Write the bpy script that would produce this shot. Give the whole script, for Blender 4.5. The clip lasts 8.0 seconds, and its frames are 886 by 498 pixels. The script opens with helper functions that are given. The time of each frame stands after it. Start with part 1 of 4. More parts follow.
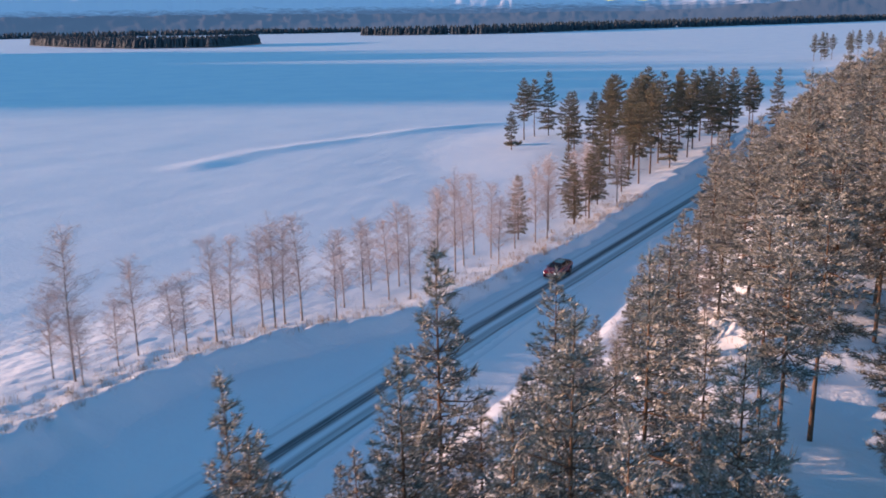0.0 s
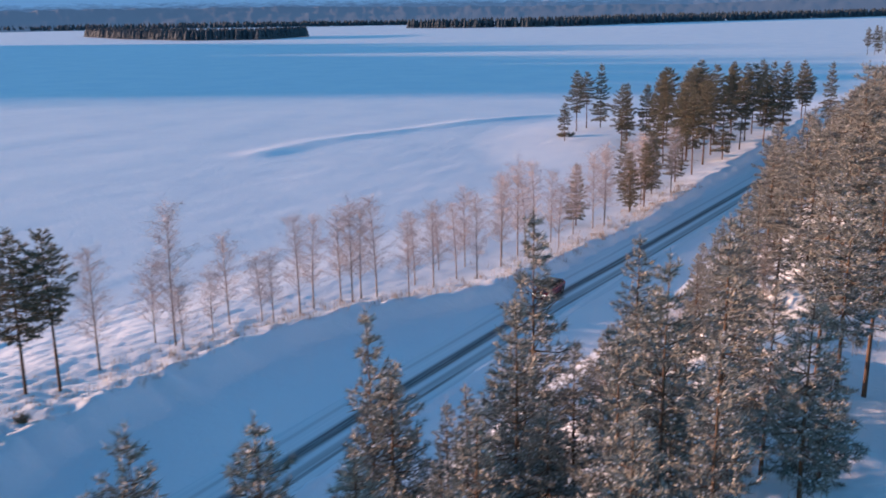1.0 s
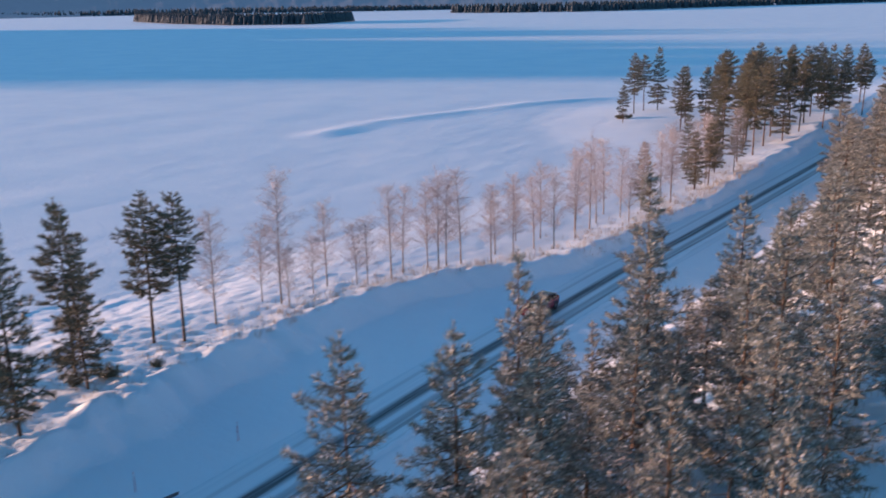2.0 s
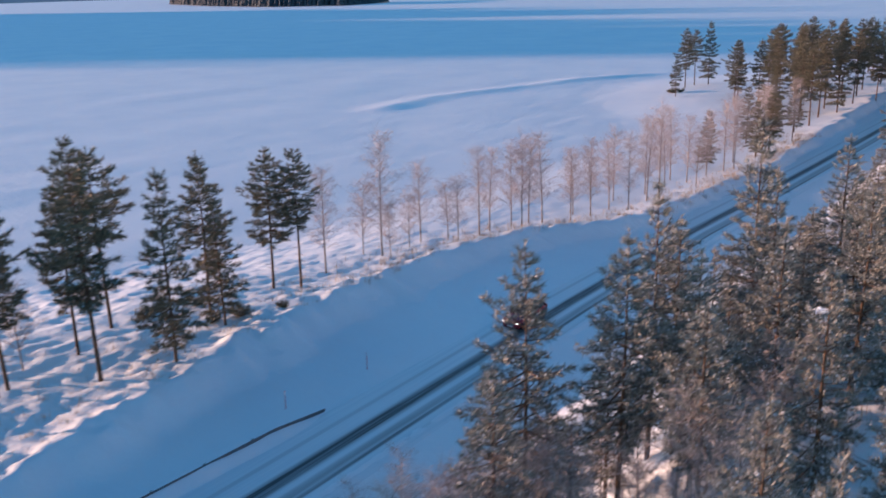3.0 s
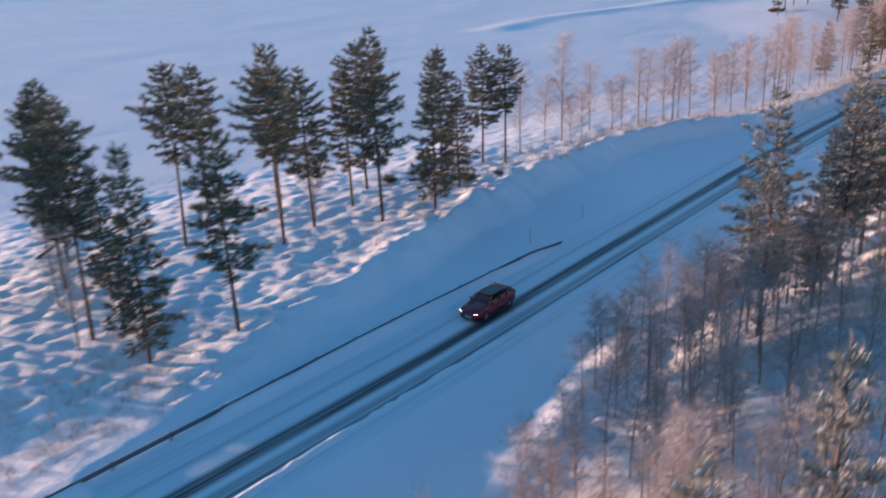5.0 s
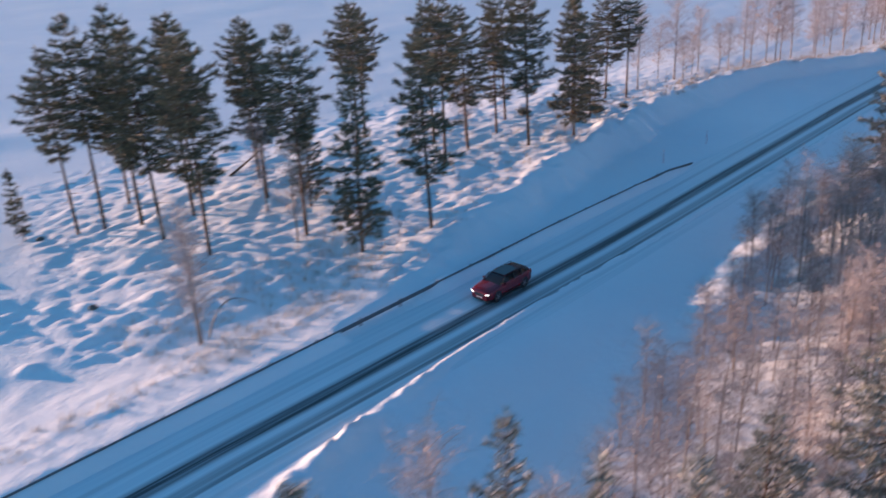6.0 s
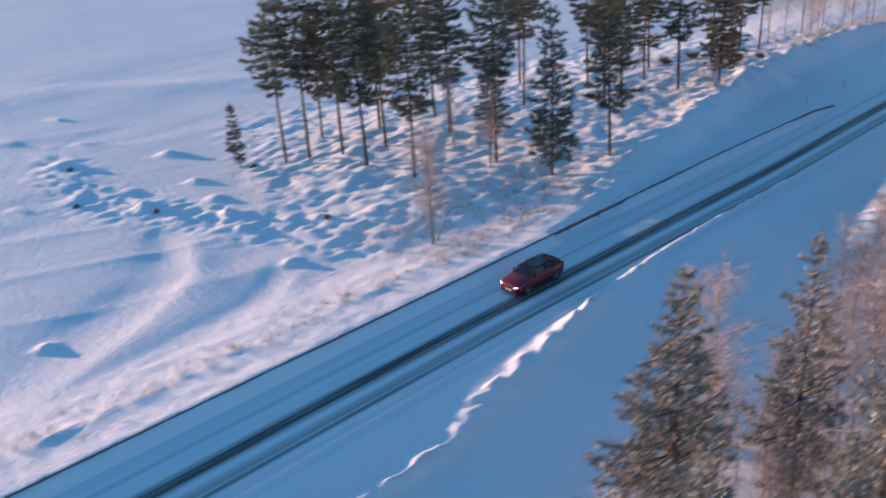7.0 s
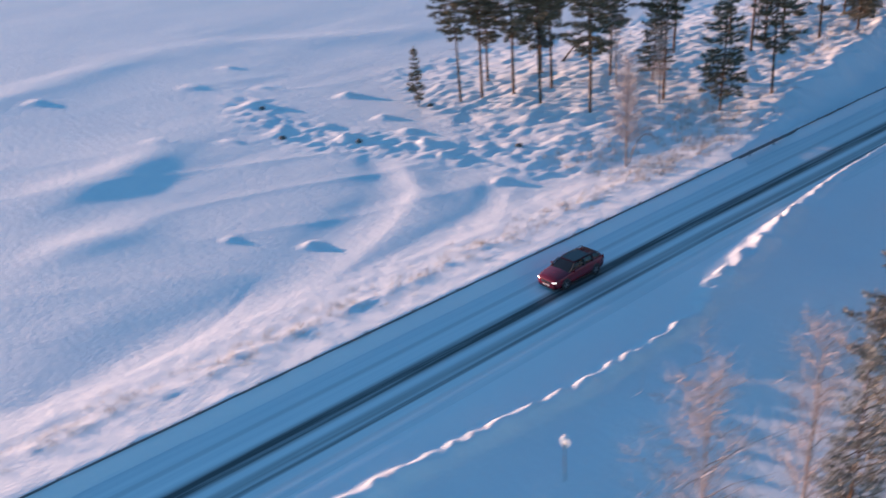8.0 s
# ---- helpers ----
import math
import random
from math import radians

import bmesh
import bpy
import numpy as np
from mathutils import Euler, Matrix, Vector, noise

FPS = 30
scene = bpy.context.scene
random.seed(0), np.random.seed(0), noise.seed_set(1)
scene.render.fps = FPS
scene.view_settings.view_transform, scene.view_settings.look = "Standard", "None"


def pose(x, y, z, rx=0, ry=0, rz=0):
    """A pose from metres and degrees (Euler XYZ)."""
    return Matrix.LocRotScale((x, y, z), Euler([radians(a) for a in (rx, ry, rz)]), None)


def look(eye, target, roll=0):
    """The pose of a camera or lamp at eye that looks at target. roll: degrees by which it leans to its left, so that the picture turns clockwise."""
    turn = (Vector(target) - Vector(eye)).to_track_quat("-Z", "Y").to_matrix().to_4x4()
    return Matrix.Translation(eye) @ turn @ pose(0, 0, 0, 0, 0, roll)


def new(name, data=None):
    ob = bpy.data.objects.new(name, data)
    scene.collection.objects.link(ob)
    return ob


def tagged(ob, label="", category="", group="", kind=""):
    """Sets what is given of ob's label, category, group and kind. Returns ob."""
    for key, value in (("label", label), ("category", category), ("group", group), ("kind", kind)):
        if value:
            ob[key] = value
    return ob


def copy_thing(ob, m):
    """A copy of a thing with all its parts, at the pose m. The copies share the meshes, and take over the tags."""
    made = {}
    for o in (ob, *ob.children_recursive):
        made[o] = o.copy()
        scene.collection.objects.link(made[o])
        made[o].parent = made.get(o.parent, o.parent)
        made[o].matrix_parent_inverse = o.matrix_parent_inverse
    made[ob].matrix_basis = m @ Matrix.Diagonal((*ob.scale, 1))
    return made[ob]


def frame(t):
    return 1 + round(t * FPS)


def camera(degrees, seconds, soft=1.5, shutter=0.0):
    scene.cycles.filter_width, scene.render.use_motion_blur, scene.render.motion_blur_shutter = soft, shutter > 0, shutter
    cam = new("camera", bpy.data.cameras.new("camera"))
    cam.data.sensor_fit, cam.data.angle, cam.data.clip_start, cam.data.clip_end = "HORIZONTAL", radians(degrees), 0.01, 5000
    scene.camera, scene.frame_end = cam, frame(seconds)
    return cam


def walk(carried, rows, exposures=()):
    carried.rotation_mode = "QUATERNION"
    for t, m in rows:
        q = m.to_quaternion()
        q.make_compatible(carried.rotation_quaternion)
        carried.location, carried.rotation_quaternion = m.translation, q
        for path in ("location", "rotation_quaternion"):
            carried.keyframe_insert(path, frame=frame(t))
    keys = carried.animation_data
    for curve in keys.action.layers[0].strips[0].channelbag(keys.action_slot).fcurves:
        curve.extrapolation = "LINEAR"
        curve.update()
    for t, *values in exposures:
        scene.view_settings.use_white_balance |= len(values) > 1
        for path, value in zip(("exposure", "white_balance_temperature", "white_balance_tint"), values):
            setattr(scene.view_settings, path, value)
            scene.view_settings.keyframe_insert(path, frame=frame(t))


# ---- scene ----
cam = camera(52.6, 8.0, soft=1.6, shutter=0.5)
PATH = [
    (0, (1.946, -6.93, 31.562), (1.025, -5.225, 31.067), -1.2),
    (0.5, (2.307, -10.004, 31.64), (1.347, -8.321, 31.145), -1.1),
    (1, (2.309, -13.5, 31.769), (1.309, -11.844, 31.261), -1.1),
    (1.5, (2.096, -17.163, 31.811), (1.057, -15.536, 31.287), -1.2),
    (1.7, (1.852, -18.739, 31.759), (0.8, -17.122, 31.23), -1.1),
    (2.8, (-0.152, -28.617, 30.738), (-1.265, -27.054, 30.175), -1.7),
    (3, (-0.277, -30.733, 30.652), (-1.397, -29.177, 30.079), -1.6),
    (3.5, (-0.57, -36.2, 30.433), (-1.701, -34.662, 29.838), -1.7),
    (4, (-0.894, -42.559, 30.321), (-2.04, -41.044, 29.696), -1.8),
    (4.2, (-0.966, -45.134, 30.332), (-2.119, -43.629, 29.697), -1.8),
    (5.3, (-0.469, -60.377, 30.386), (-1.677, -58.962, 29.654), -2.8),
    (5.5, (-0.417, -63.508, 30.41), (-1.636, -62.111, 29.662), -2.9),
    (6, (-0.613, -71.944, 30.37), (-1.871, -70.595, 29.597), -3.4),
    (6.5, (-0.787, -79.994, 30.485), (-2.085, -78.696, 29.692), -3.8),
    (7, (-1.505, -88.713, 30.588), (-2.839, -87.467, 29.77), -4.1),
    (7.5, (-2.262, -97.099, 30.736), (-3.624, -95.899, 29.896), -4.4),
    (8, (-3.19, -106.077, 30.829), (-4.58, -104.925, 29.967), -4.8),
]
walk(cam, [(t, look(eye, target, roll)) for t, eye, target, roll in PATH],
     exposures=[(0.0, 1.5, 5700, 2), (5.5, 1.5, 5640, 1), (8.0, 1.48, 5880, 3)])

# ---- light ----
SUN_ELEVATION, SUN_BEARING = 4.3, 197.0  # degrees; bearing counter-clockwise from +x, towards the sun
world = bpy.data.worlds.new("winter_sky")
scene.world = world
world.use_nodes = True
wn = world.node_tree.nodes
sky = wn.new("ShaderNodeTexSky")
sky.sky_type = "NISHITA"
sky.sun_disc = False
sky.sun_elevation = radians(SUN_ELEVATION)
sky.sun_rotation = radians(90 - SUN_BEARING)
sky.air_density, sky.dust_density, sky.ozone_density = 1.0, 0.0, 3.0
wn["Background"].inputs["Strength"].default_value = 0.15
world.node_tree.links.new(sky.outputs[0], wn["Background"].inputs[0])

sun_data = bpy.data.lights.new("sun", "SUN")
sun_data.energy, sun_data.angle, sun_data.color = 4.2, radians(1.0), (1.0, 0.54, 0.36)
sun = new("sun", sun_data)
sb, se = radians(SUN_BEARING), radians(SUN_ELEVATION)
sun.matrix_world = look((0, 0, 80), (-math.cos(sb) * math.cos(se), -math.sin(sb) * math.cos(se), 80 - math.sin(se)))


# ---- materials ----
def material(name, rough=0.6, metal=0.0):
    m = bpy.data.materials.new(name)
    m.use_nodes = True
    b = m.node_tree.nodes["Principled BSDF"]
    b.inputs["Roughness"].default_value, b.inputs["Metallic"].default_value = rough, metal
    return m, m.node_tree, b


def add_node(tree, kind, **inputs):
    n = tree.nodes.new(kind)
    for k, v in inputs.items():
        n.inputs[k.replace("_", " ")].default_value = v
    return n


def noise_tex(tree, scale, detail=4.0, rough=0.6, stretch=None, space="Object"):
    tc = tree.nodes.new("ShaderNodeTexCoord")
    n = add_node(tree, "ShaderNodeTexNoise", Scale=scale, Detail=detail, Roughness=rough)
    if stretch:
        mp = tree.nodes.new("ShaderNodeMapping")
        mp.inputs["Scale"].default_value = stretch
        tree.links.new(tc.outputs[space], mp.inputs[0])
        tree.links.new(mp.outputs[0], n.inputs["Vector"])
    else:
        tree.links.new(tc.outputs[space], n.inputs["Vector"])
    return n


def ramp(tree, source, *stops):
    r = tree.nodes.new("ShaderNodeValToRGB")
    e = r.color_ramp.elements
    while len(e) < len(stops):
        e.new(0.5)
    for el, (p, c) in zip(e, stops):
        el.position, el.color = p, (*c, 1)
    tree.links.new(source, r.inputs[0])
    return r.outputs[0]


def bump(tree, b, source, strength, dist):
    n = add_node(tree, "ShaderNodeBump", Strength=strength, Distance=dist)
    tree.links.new(source, n.inputs["Height"])
    tree.links.new(n.outputs[0], b.inputs["Normal"])


def mottled(name, c1, c2, scale, rough=0.7, metal=0.0, relief=0.0, dist=0.02, island=0.0):
    """Two tones mixed by a fine and a coarse noise, with a fine relief."""
    m, t, b = material(name, rough, metal)
    n1, n2 = noise_tex(t, scale), noise_tex(t, scale * 0.13)
    mix = t.nodes.new("ShaderNodeMath")
    mix.operation = "MULTIPLY_ADD"
    t.links.new(n2.outputs[0], mix.inputs[0])
    mix.inputs[1].default_value = 0.5
    half = t.nodes.new("ShaderNodeMath")
    half.operation = "MULTIPLY"
    t.links.new(n1.outputs[0], half.inputs[0])
    half.inputs[1].default_value = 0.5
    t.links.new(half.outputs[0], mix.inputs[2])
    out = mix.outputs[0]
    if island:
        g = t.nodes.new("ShaderNodeNewGeometry")
        k = t.nodes.new("ShaderNodeMath")
        k.operation = "MULTIPLY_ADD"
        t.links.new(g.outputs["Random Per Island"], k.inputs[0])
        k.inputs[1].default_value = island
        t.links.new(out, k.inputs[2])
        sub = t.nodes.new("ShaderNodeMath")
        sub.operation = "SUBTRACT"
        t.links.new(k.outputs[0], sub.inputs[0])
        sub.inputs[1].default_value = island / 2
        out = sub.outputs[0]
    t.links.new(ramp(t, out, (0.3, c1), (0.7, c2)), b.inputs["Base Color"])
    if relief:
        bump(t, b, n1.outputs[0], relief, dist)
    return m


def snow_material():
    m, t, b = material("snow", 0.75)
    b.inputs["Specular IOR Level"].default_value = 0.25
    n1, n2 = noise_tex(t, 3.0, 6), noise_tex(t, 0.05, 5)
    t.links.new(ramp(t, n2.outputs[0], (0.3, (0.72, 0.76, 0.80)), (0.7, (0.82, 0.83, 0.84))), b.inputs["Base Color"])
    wind = noise_tex(t, 1.0, 6, 0.65, (0.55, 1.5, 1.0))
    both = t.nodes.new("ShaderNodeMath")
    both.operation = "MULTIPLY_ADD"
    t.links.new(wind.outputs[0], both.inputs[0])
    both.inputs[1].default_value = 1.6
    t.links.new(n1.outputs[0], both.inputs[2])
    bump(t, b, both.outputs[0], 0.45, 0.14)
    return m


def road_material():
    """Packed snow with bare wheel tracks; the road's own x runs across it, v of the UV map along it."""
    m, t, b = material("packed_snow_road", 0.5)
    uv = t.nodes.new("ShaderNodeUVMap")
    sep = t.nodes.new("ShaderNodeSeparateXYZ")
    t.links.new(uv.outputs[0], sep.inputs[0])
    mp = t.nodes.new("ShaderNodeMapping")
    mp.inputs["Scale"].default_value = (3.0, 0.06, 1)
    t.links.new(uv.outputs[0], mp.inputs[0])
    streak = add_node(t, "ShaderNodeTexNoise", Scale=1.0, Detail=5.0, Roughness=0.65)
    t.links.new(mp.outputs[0], streak.inputs["Vector"])
    total = None
    for centre, half, depth in TRACKS:
        d = t.nodes.new("ShaderNodeMath")
        d.operation = "SUBTRACT"
        t.links.new(sep.outputs[0], d.inputs[0])
        d.inputs[1].default_value = centre
        a = t.nodes.new("ShaderNodeMath")
        a.operation = "ABSOLUTE"
        t.links.new(d.outputs[0], a.inputs[0])
        r = t.nodes.new("ShaderNodeMapRange")
        r.interpolation_type = "SMOOTHSTEP"
        t.links.new(a.outputs[0], r.inputs["Value"])
        for k, v in (("From Min", half * 1.5), ("From Max", half * 0.35), ("To Min", 0.0), ("To Max", depth)):
            r.inputs[k].default_value = v
        if total is None:
            total = r.outputs[0]
        else:
            mx = t.nodes.new("ShaderNodeMath")
            mx.operation = "MAXIMUM"
            t.links.new(total, mx.inputs[0])
            t.links.new(r.outputs[0], mx.inputs[1])
            total = mx.outputs[0]
    wear = t.nodes.new("ShaderNodeMapRange")
    t.links.new(streak.outputs[0], wear.inputs["Value"])
    for k, v in (("From Min", 0.3), ("From Max", 0.62), ("To Min", 0.5), ("To Max", 1.2)):
        wear.inputs[k].default_value = v
    f = t.nodes.new("ShaderNodeMath")
    f.operation, f.use_clamp = "MULTIPLY", True
    t.links.new(total, f.inputs[0])
    t.links.new(wear.outputs[0], f.inputs[1])
    snow = ramp(t, streak.outputs[0], (0.3, (0.60, 0.66, 0.70)), (0.7, (0.74, 0.78, 0.80)))
    mixc = t.nodes.new("ShaderNodeMix")
    mixc.data_type = "RGBA"
    t.links.new(f.outputs[0], mixc.inputs["Factor"])
    t.links.new(snow, mixc.inputs["A"])
    mixc.inputs["B"].default_value = (0.045, 0.05, 0.055, 1)
    t.links.new(mixc.outputs["Result"], b.inputs["Base Color"])
    bump(t, b, streak.outputs[0], 0.25, 0.03)
    return m


# wheel tracks: place across the road from the darkest one, half width, strength
TRACKS = [(0.0, 0.62, 1.0), (1.7, 0.42, 0.5), (2.3, 0.22, 0.75), (-2.25, 0.22, 0.25), (3.3, 0.16, 0.12)]
SNOW = snow_material()
ROAD = road_material()
SNOW_CAP = mottled("snow_on_branches", (0.62, 0.66, 0.70), (0.80, 0.80, 0.80), 3.0, 0.8)
NEEDLES = mottled("pine_needles", (0.06, 0.062, 0.042), (0.24, 0.205, 0.125), 2.0, 0.6, island=0.5)
FROSTED = mottled("frosted_pine_needles", (0.07, 0.076, 0.066), (0.42, 0.40, 0.345), 2.0, 0.65, island=0.7)
PINE_BARK = mottled("pine_bark", (0.05, 0.035, 0.025), (0.16, 0.085, 0.045), 6.0, 0.9, relief=0.5)
BIRCH_BARK = mottled("birch_bark", (0.10, 0.08, 0.07), (0.34, 0.29, 0.26), 5.0, 0.85, relief=0.3)
TWIGS = mottled("birch_twigs", (0.32, 0.265, 0.255), (0.60, 0.52, 0.50), 3.0, 0.9, island=0.4)
# grey-brown twigs; the shade of the thicket is put into their tone
SHADED_BRUSH = mottled("shade_grey_brushwood", (0.2, 0.18, 0.185), (0.43, 0.39, 0.39), 3.0, 0.9, island=0.4)
DRY_GRASS = mottled("dry_grass", (0.20, 0.14, 0.08), (0.42, 0.33, 0.22), 3.0, 0.9, island=0.5)
STEEL = mottled("weathered_galvanised_steel", (0.10, 0.10, 0.11), (0.22, 0.22, 0.23), 4.0, 0.55, 0.6)
WOOD_POST = mottled("grey_post", (0.12, 0.11, 0.10), (0.28, 0.26, 0.24), 8.0, 0.9)
# the haze of distance is mixed into these blue-grey conifer tones
HAZED_FAR_WOOD = mottled("hazed_far_conifer_wood", (0.022, 0.036, 0.05), (0.045, 0.062, 0.078), 0.05, 0.9, island=0.5)
ROCK = mottled("dark_rock", (0.06, 0.06, 0.06), (0.16, 0.15, 0.14), 3.0, 0.9, relief=0.6)


# ---- helpers for meshes ----
def mesh_object(name, verts, faces, mat, parent=None, label="", smooth=False):
    me = bpy.data.meshes.new(name)
    me.from_pydata(verts, [], faces)
    me.materials.append(mat)
    if smooth:
        me.polygons.foreach_set("use_smooth", [True] * len(me.polygons))
    ob = new(name, me)
    if parent:
        ob.parent = parent
    return tagged(ob, label)


def part(name, bm, mat, parent, label="", smooth=False):
    me = bpy.data.meshes.new(name)
    bm.to_mesh(me)
    bm.free()
    me.materials.append(mat)
    if smooth:
        me.polygons.foreach_set("use_smooth", [True] * len(me.polygons))
    ob = new(name, me)
    ob.parent = parent
    return tagged(ob, label)


def lattice(ix, iy, seed):
    h = (ix * 374761393 + iy * 668265263 + seed * 1442695041) & 0x7FFFFFFF
    h = ((h ^ (h >> 13)) * 1274126177) & 0x7FFFFFFF
    return ((h ^ (h >> 16)) & 0xFFFF) / 65535.0


def value_noise(x, y, seed=0):
    """Smooth noise from -1 to 1 on arrays of places."""
    ix, iy = np.floor(x).astype(np.int64), np.floor(y).astype(np.int64)
    fx, fy = x - ix, y - iy
    fx, fy = fx * fx * (3 - 2 * fx), fy * fy * (3 - 2 * fy)
    a, b = lattice(ix, iy, seed), lattice(ix + 1, iy, seed)
    c, d = lattice(ix, iy + 1, seed), lattice(ix + 1, iy + 1, seed)
    return 2 * ((a * (1 - fx) + b * fx) * (1 - fy) + (c * (1 - fx) + d * fx) * fy) - 1


def smooth(e0, e1, v):
    t = np.clip((v - e0) / (e1 - e0), 0, 1)
    return t * t * (3 - 2 * t)


# ---- the lie of the land ----
ROAD_Z = 0.45


def road_x(y):
    """The line of the darkest wheel track."""
    return np.interp(y, [-400, -140, -96, -64, -50, -28, -12, 43, 73, 94, 139, 200, 300], [-47, -42.1, -41.0, -40.4, -40.1, -39.2, -38.6, -38.2, -37.2, -35.7, -33.2, -30, -26])


def rail_x(y):
    """The line of the guard rail."""
    return np.interp(y, [-400, -140, -100, -65, -37, -11, 12.7, 60], [-52, -47.6, -46.1, -45.2, -44.5, -43.9, -42.7, -41])


def bay_edge_x(y):
    """The lake-side edge of the ploughed road and lay-by."""
    rail = rail_x(y) + 0.7
    bay = np.interp(y, [-36, -27, -15, 0, 12, 25, 45, 51, 60, 65, 70, 76, 105, 151, 220, 300],
                    [-44.6, -46.4, -49.2, -52.0, -53.8, -55.0, -54.8, -54.2, -50.4, -47.8, -44.4, -41.4, -39.6, -36.4, -34, -30])
    return np.where(y < -36, rail, np.minimum(bay, rail + 1.4))


def right_foot_x(y):
    """The forest-side edge of the open verge."""
    return np.interp(y, [-140, -60, -30, -15, 0, 10, 54, 75, 140, 220, 300], [-24, -24, -25, -28, -30.2, -28.5, -27.4, -25.6, -25.5, -23, -20])


def shore_x(y):
    return np.interp(y, [-300, -60, -50, -42, -34, -22, 0, 18, 42, 63, 87, 110, 144, 165, 188, 218, 249, 275, 330, 640, 900, 4900],
                     [-56, -55, -58, -80, -98, -100, -94, -90, -82, -80, -76, -75, -82, -96, -112, -118, -104, -72, -50, -70, 60, 300])


def crest(x, y, points, width, height):
    """A snow ridge along a line of points (y, x): steeper towards the sun than behind."""
    ys, xs = [p[0] for p in points], [p[1] for p in points]
    d = x - np.interp(y, ys, xs)
    fade = smooth(ys[0] - 6, ys[0] + 6, y) * smooth(ys[-1] + 6, ys[-1] - 6, y)
    return height * fade * np.exp(-np.where(d < 0, d / width, d / (width * 1.2)) ** 2)


# snow mounds: x, y, height, radius along the wind, across
MOUNDS = [
    (-119.8, -53.2, 0.8, 3.0, 1.3), (-103.6, -52.8, 1.1, 3.6, 1.5), (-90.4, -56.9, 1.0, 2.8, 1.3), (-82.1, -53.4, 1.05, 2.8, 1.3), (-62.2, -71.3, 0.7, 1.1, 0.8), (-68.6, -75.4, 0.35, 1.3, 0.6),
    (-59.6, -51.8, 0.75, 1.0, 0.8), (-65.3, -44.0, 0.8, 2.4, 1.2), (-131.0, -70.5, 0.8, 6, 1.6), (-88.2, -52.2, 0.7, 2.0, 1.0), (-100.7, -67.3, 0.4, 5, 1.2), (-125.0, -44.0, 0.5, 3.5, 1.2),
    (-96.6, -42.8, 0.8, 3.0, 1.2), (-73.5, -49.0, 0.8, 2.0, 1.1), (-78.5, -47.5, 0.6, 2.0, 1.0), (-69.0, -50.5, 0.5, 1.2, 0.9), (-85.0, -46.0, 0.7, 2.2, 1.0), (-110.0, -47.0, 0.5, 3.5, 1.2),
    (-63.0, -47.5, 0.5, 0.9, 0.7), (-67.5, -46.5, 0.55, 1.2, 0.8), (-60.5, -45.5, 0.45, 1.0, 0.7), (-93.0, -62.0, 0.35, 4, 1.0)]
# ramp from the lake towards the road, and a smaller one beside it: x, y along the rim
RAMP = [(-100, -48.8), (-94.2, -50.3), (-86.6, -52.8), (-79.5, -53.8), (-72.7, -55.2), (-65.2, -58.6), (-61, -61.2), (-58.1, -63.8), (-55, -69.3)]
SMALL_RAMP = [(-66, -52.2), (-61.7, -52.5), (-58.2, -53.5), (-55.5, -55.0), (-52.9, -57.0)]


def ramp_cut(x, y, rim, deep, wide, lip):
    """A shallow trough on the sunny side of a rim that runs along points (y, x)."""
    ys = [p[0] for p in rim]
    d = x - np.interp(y, ys, [p[1] for p in rim])
    fade = smooth(ys[0] - 2, ys[0] + 10, y) * smooth(ys[-1] + 3, ys[-1] - 3, y)
    return fade * (lip * np.exp(-np.where(d < 0, d / (wide * 0.32), d / wide) ** 2) - deep * np.exp(-((d + wide * 1.15) / (wide * 0.75)) ** 2))


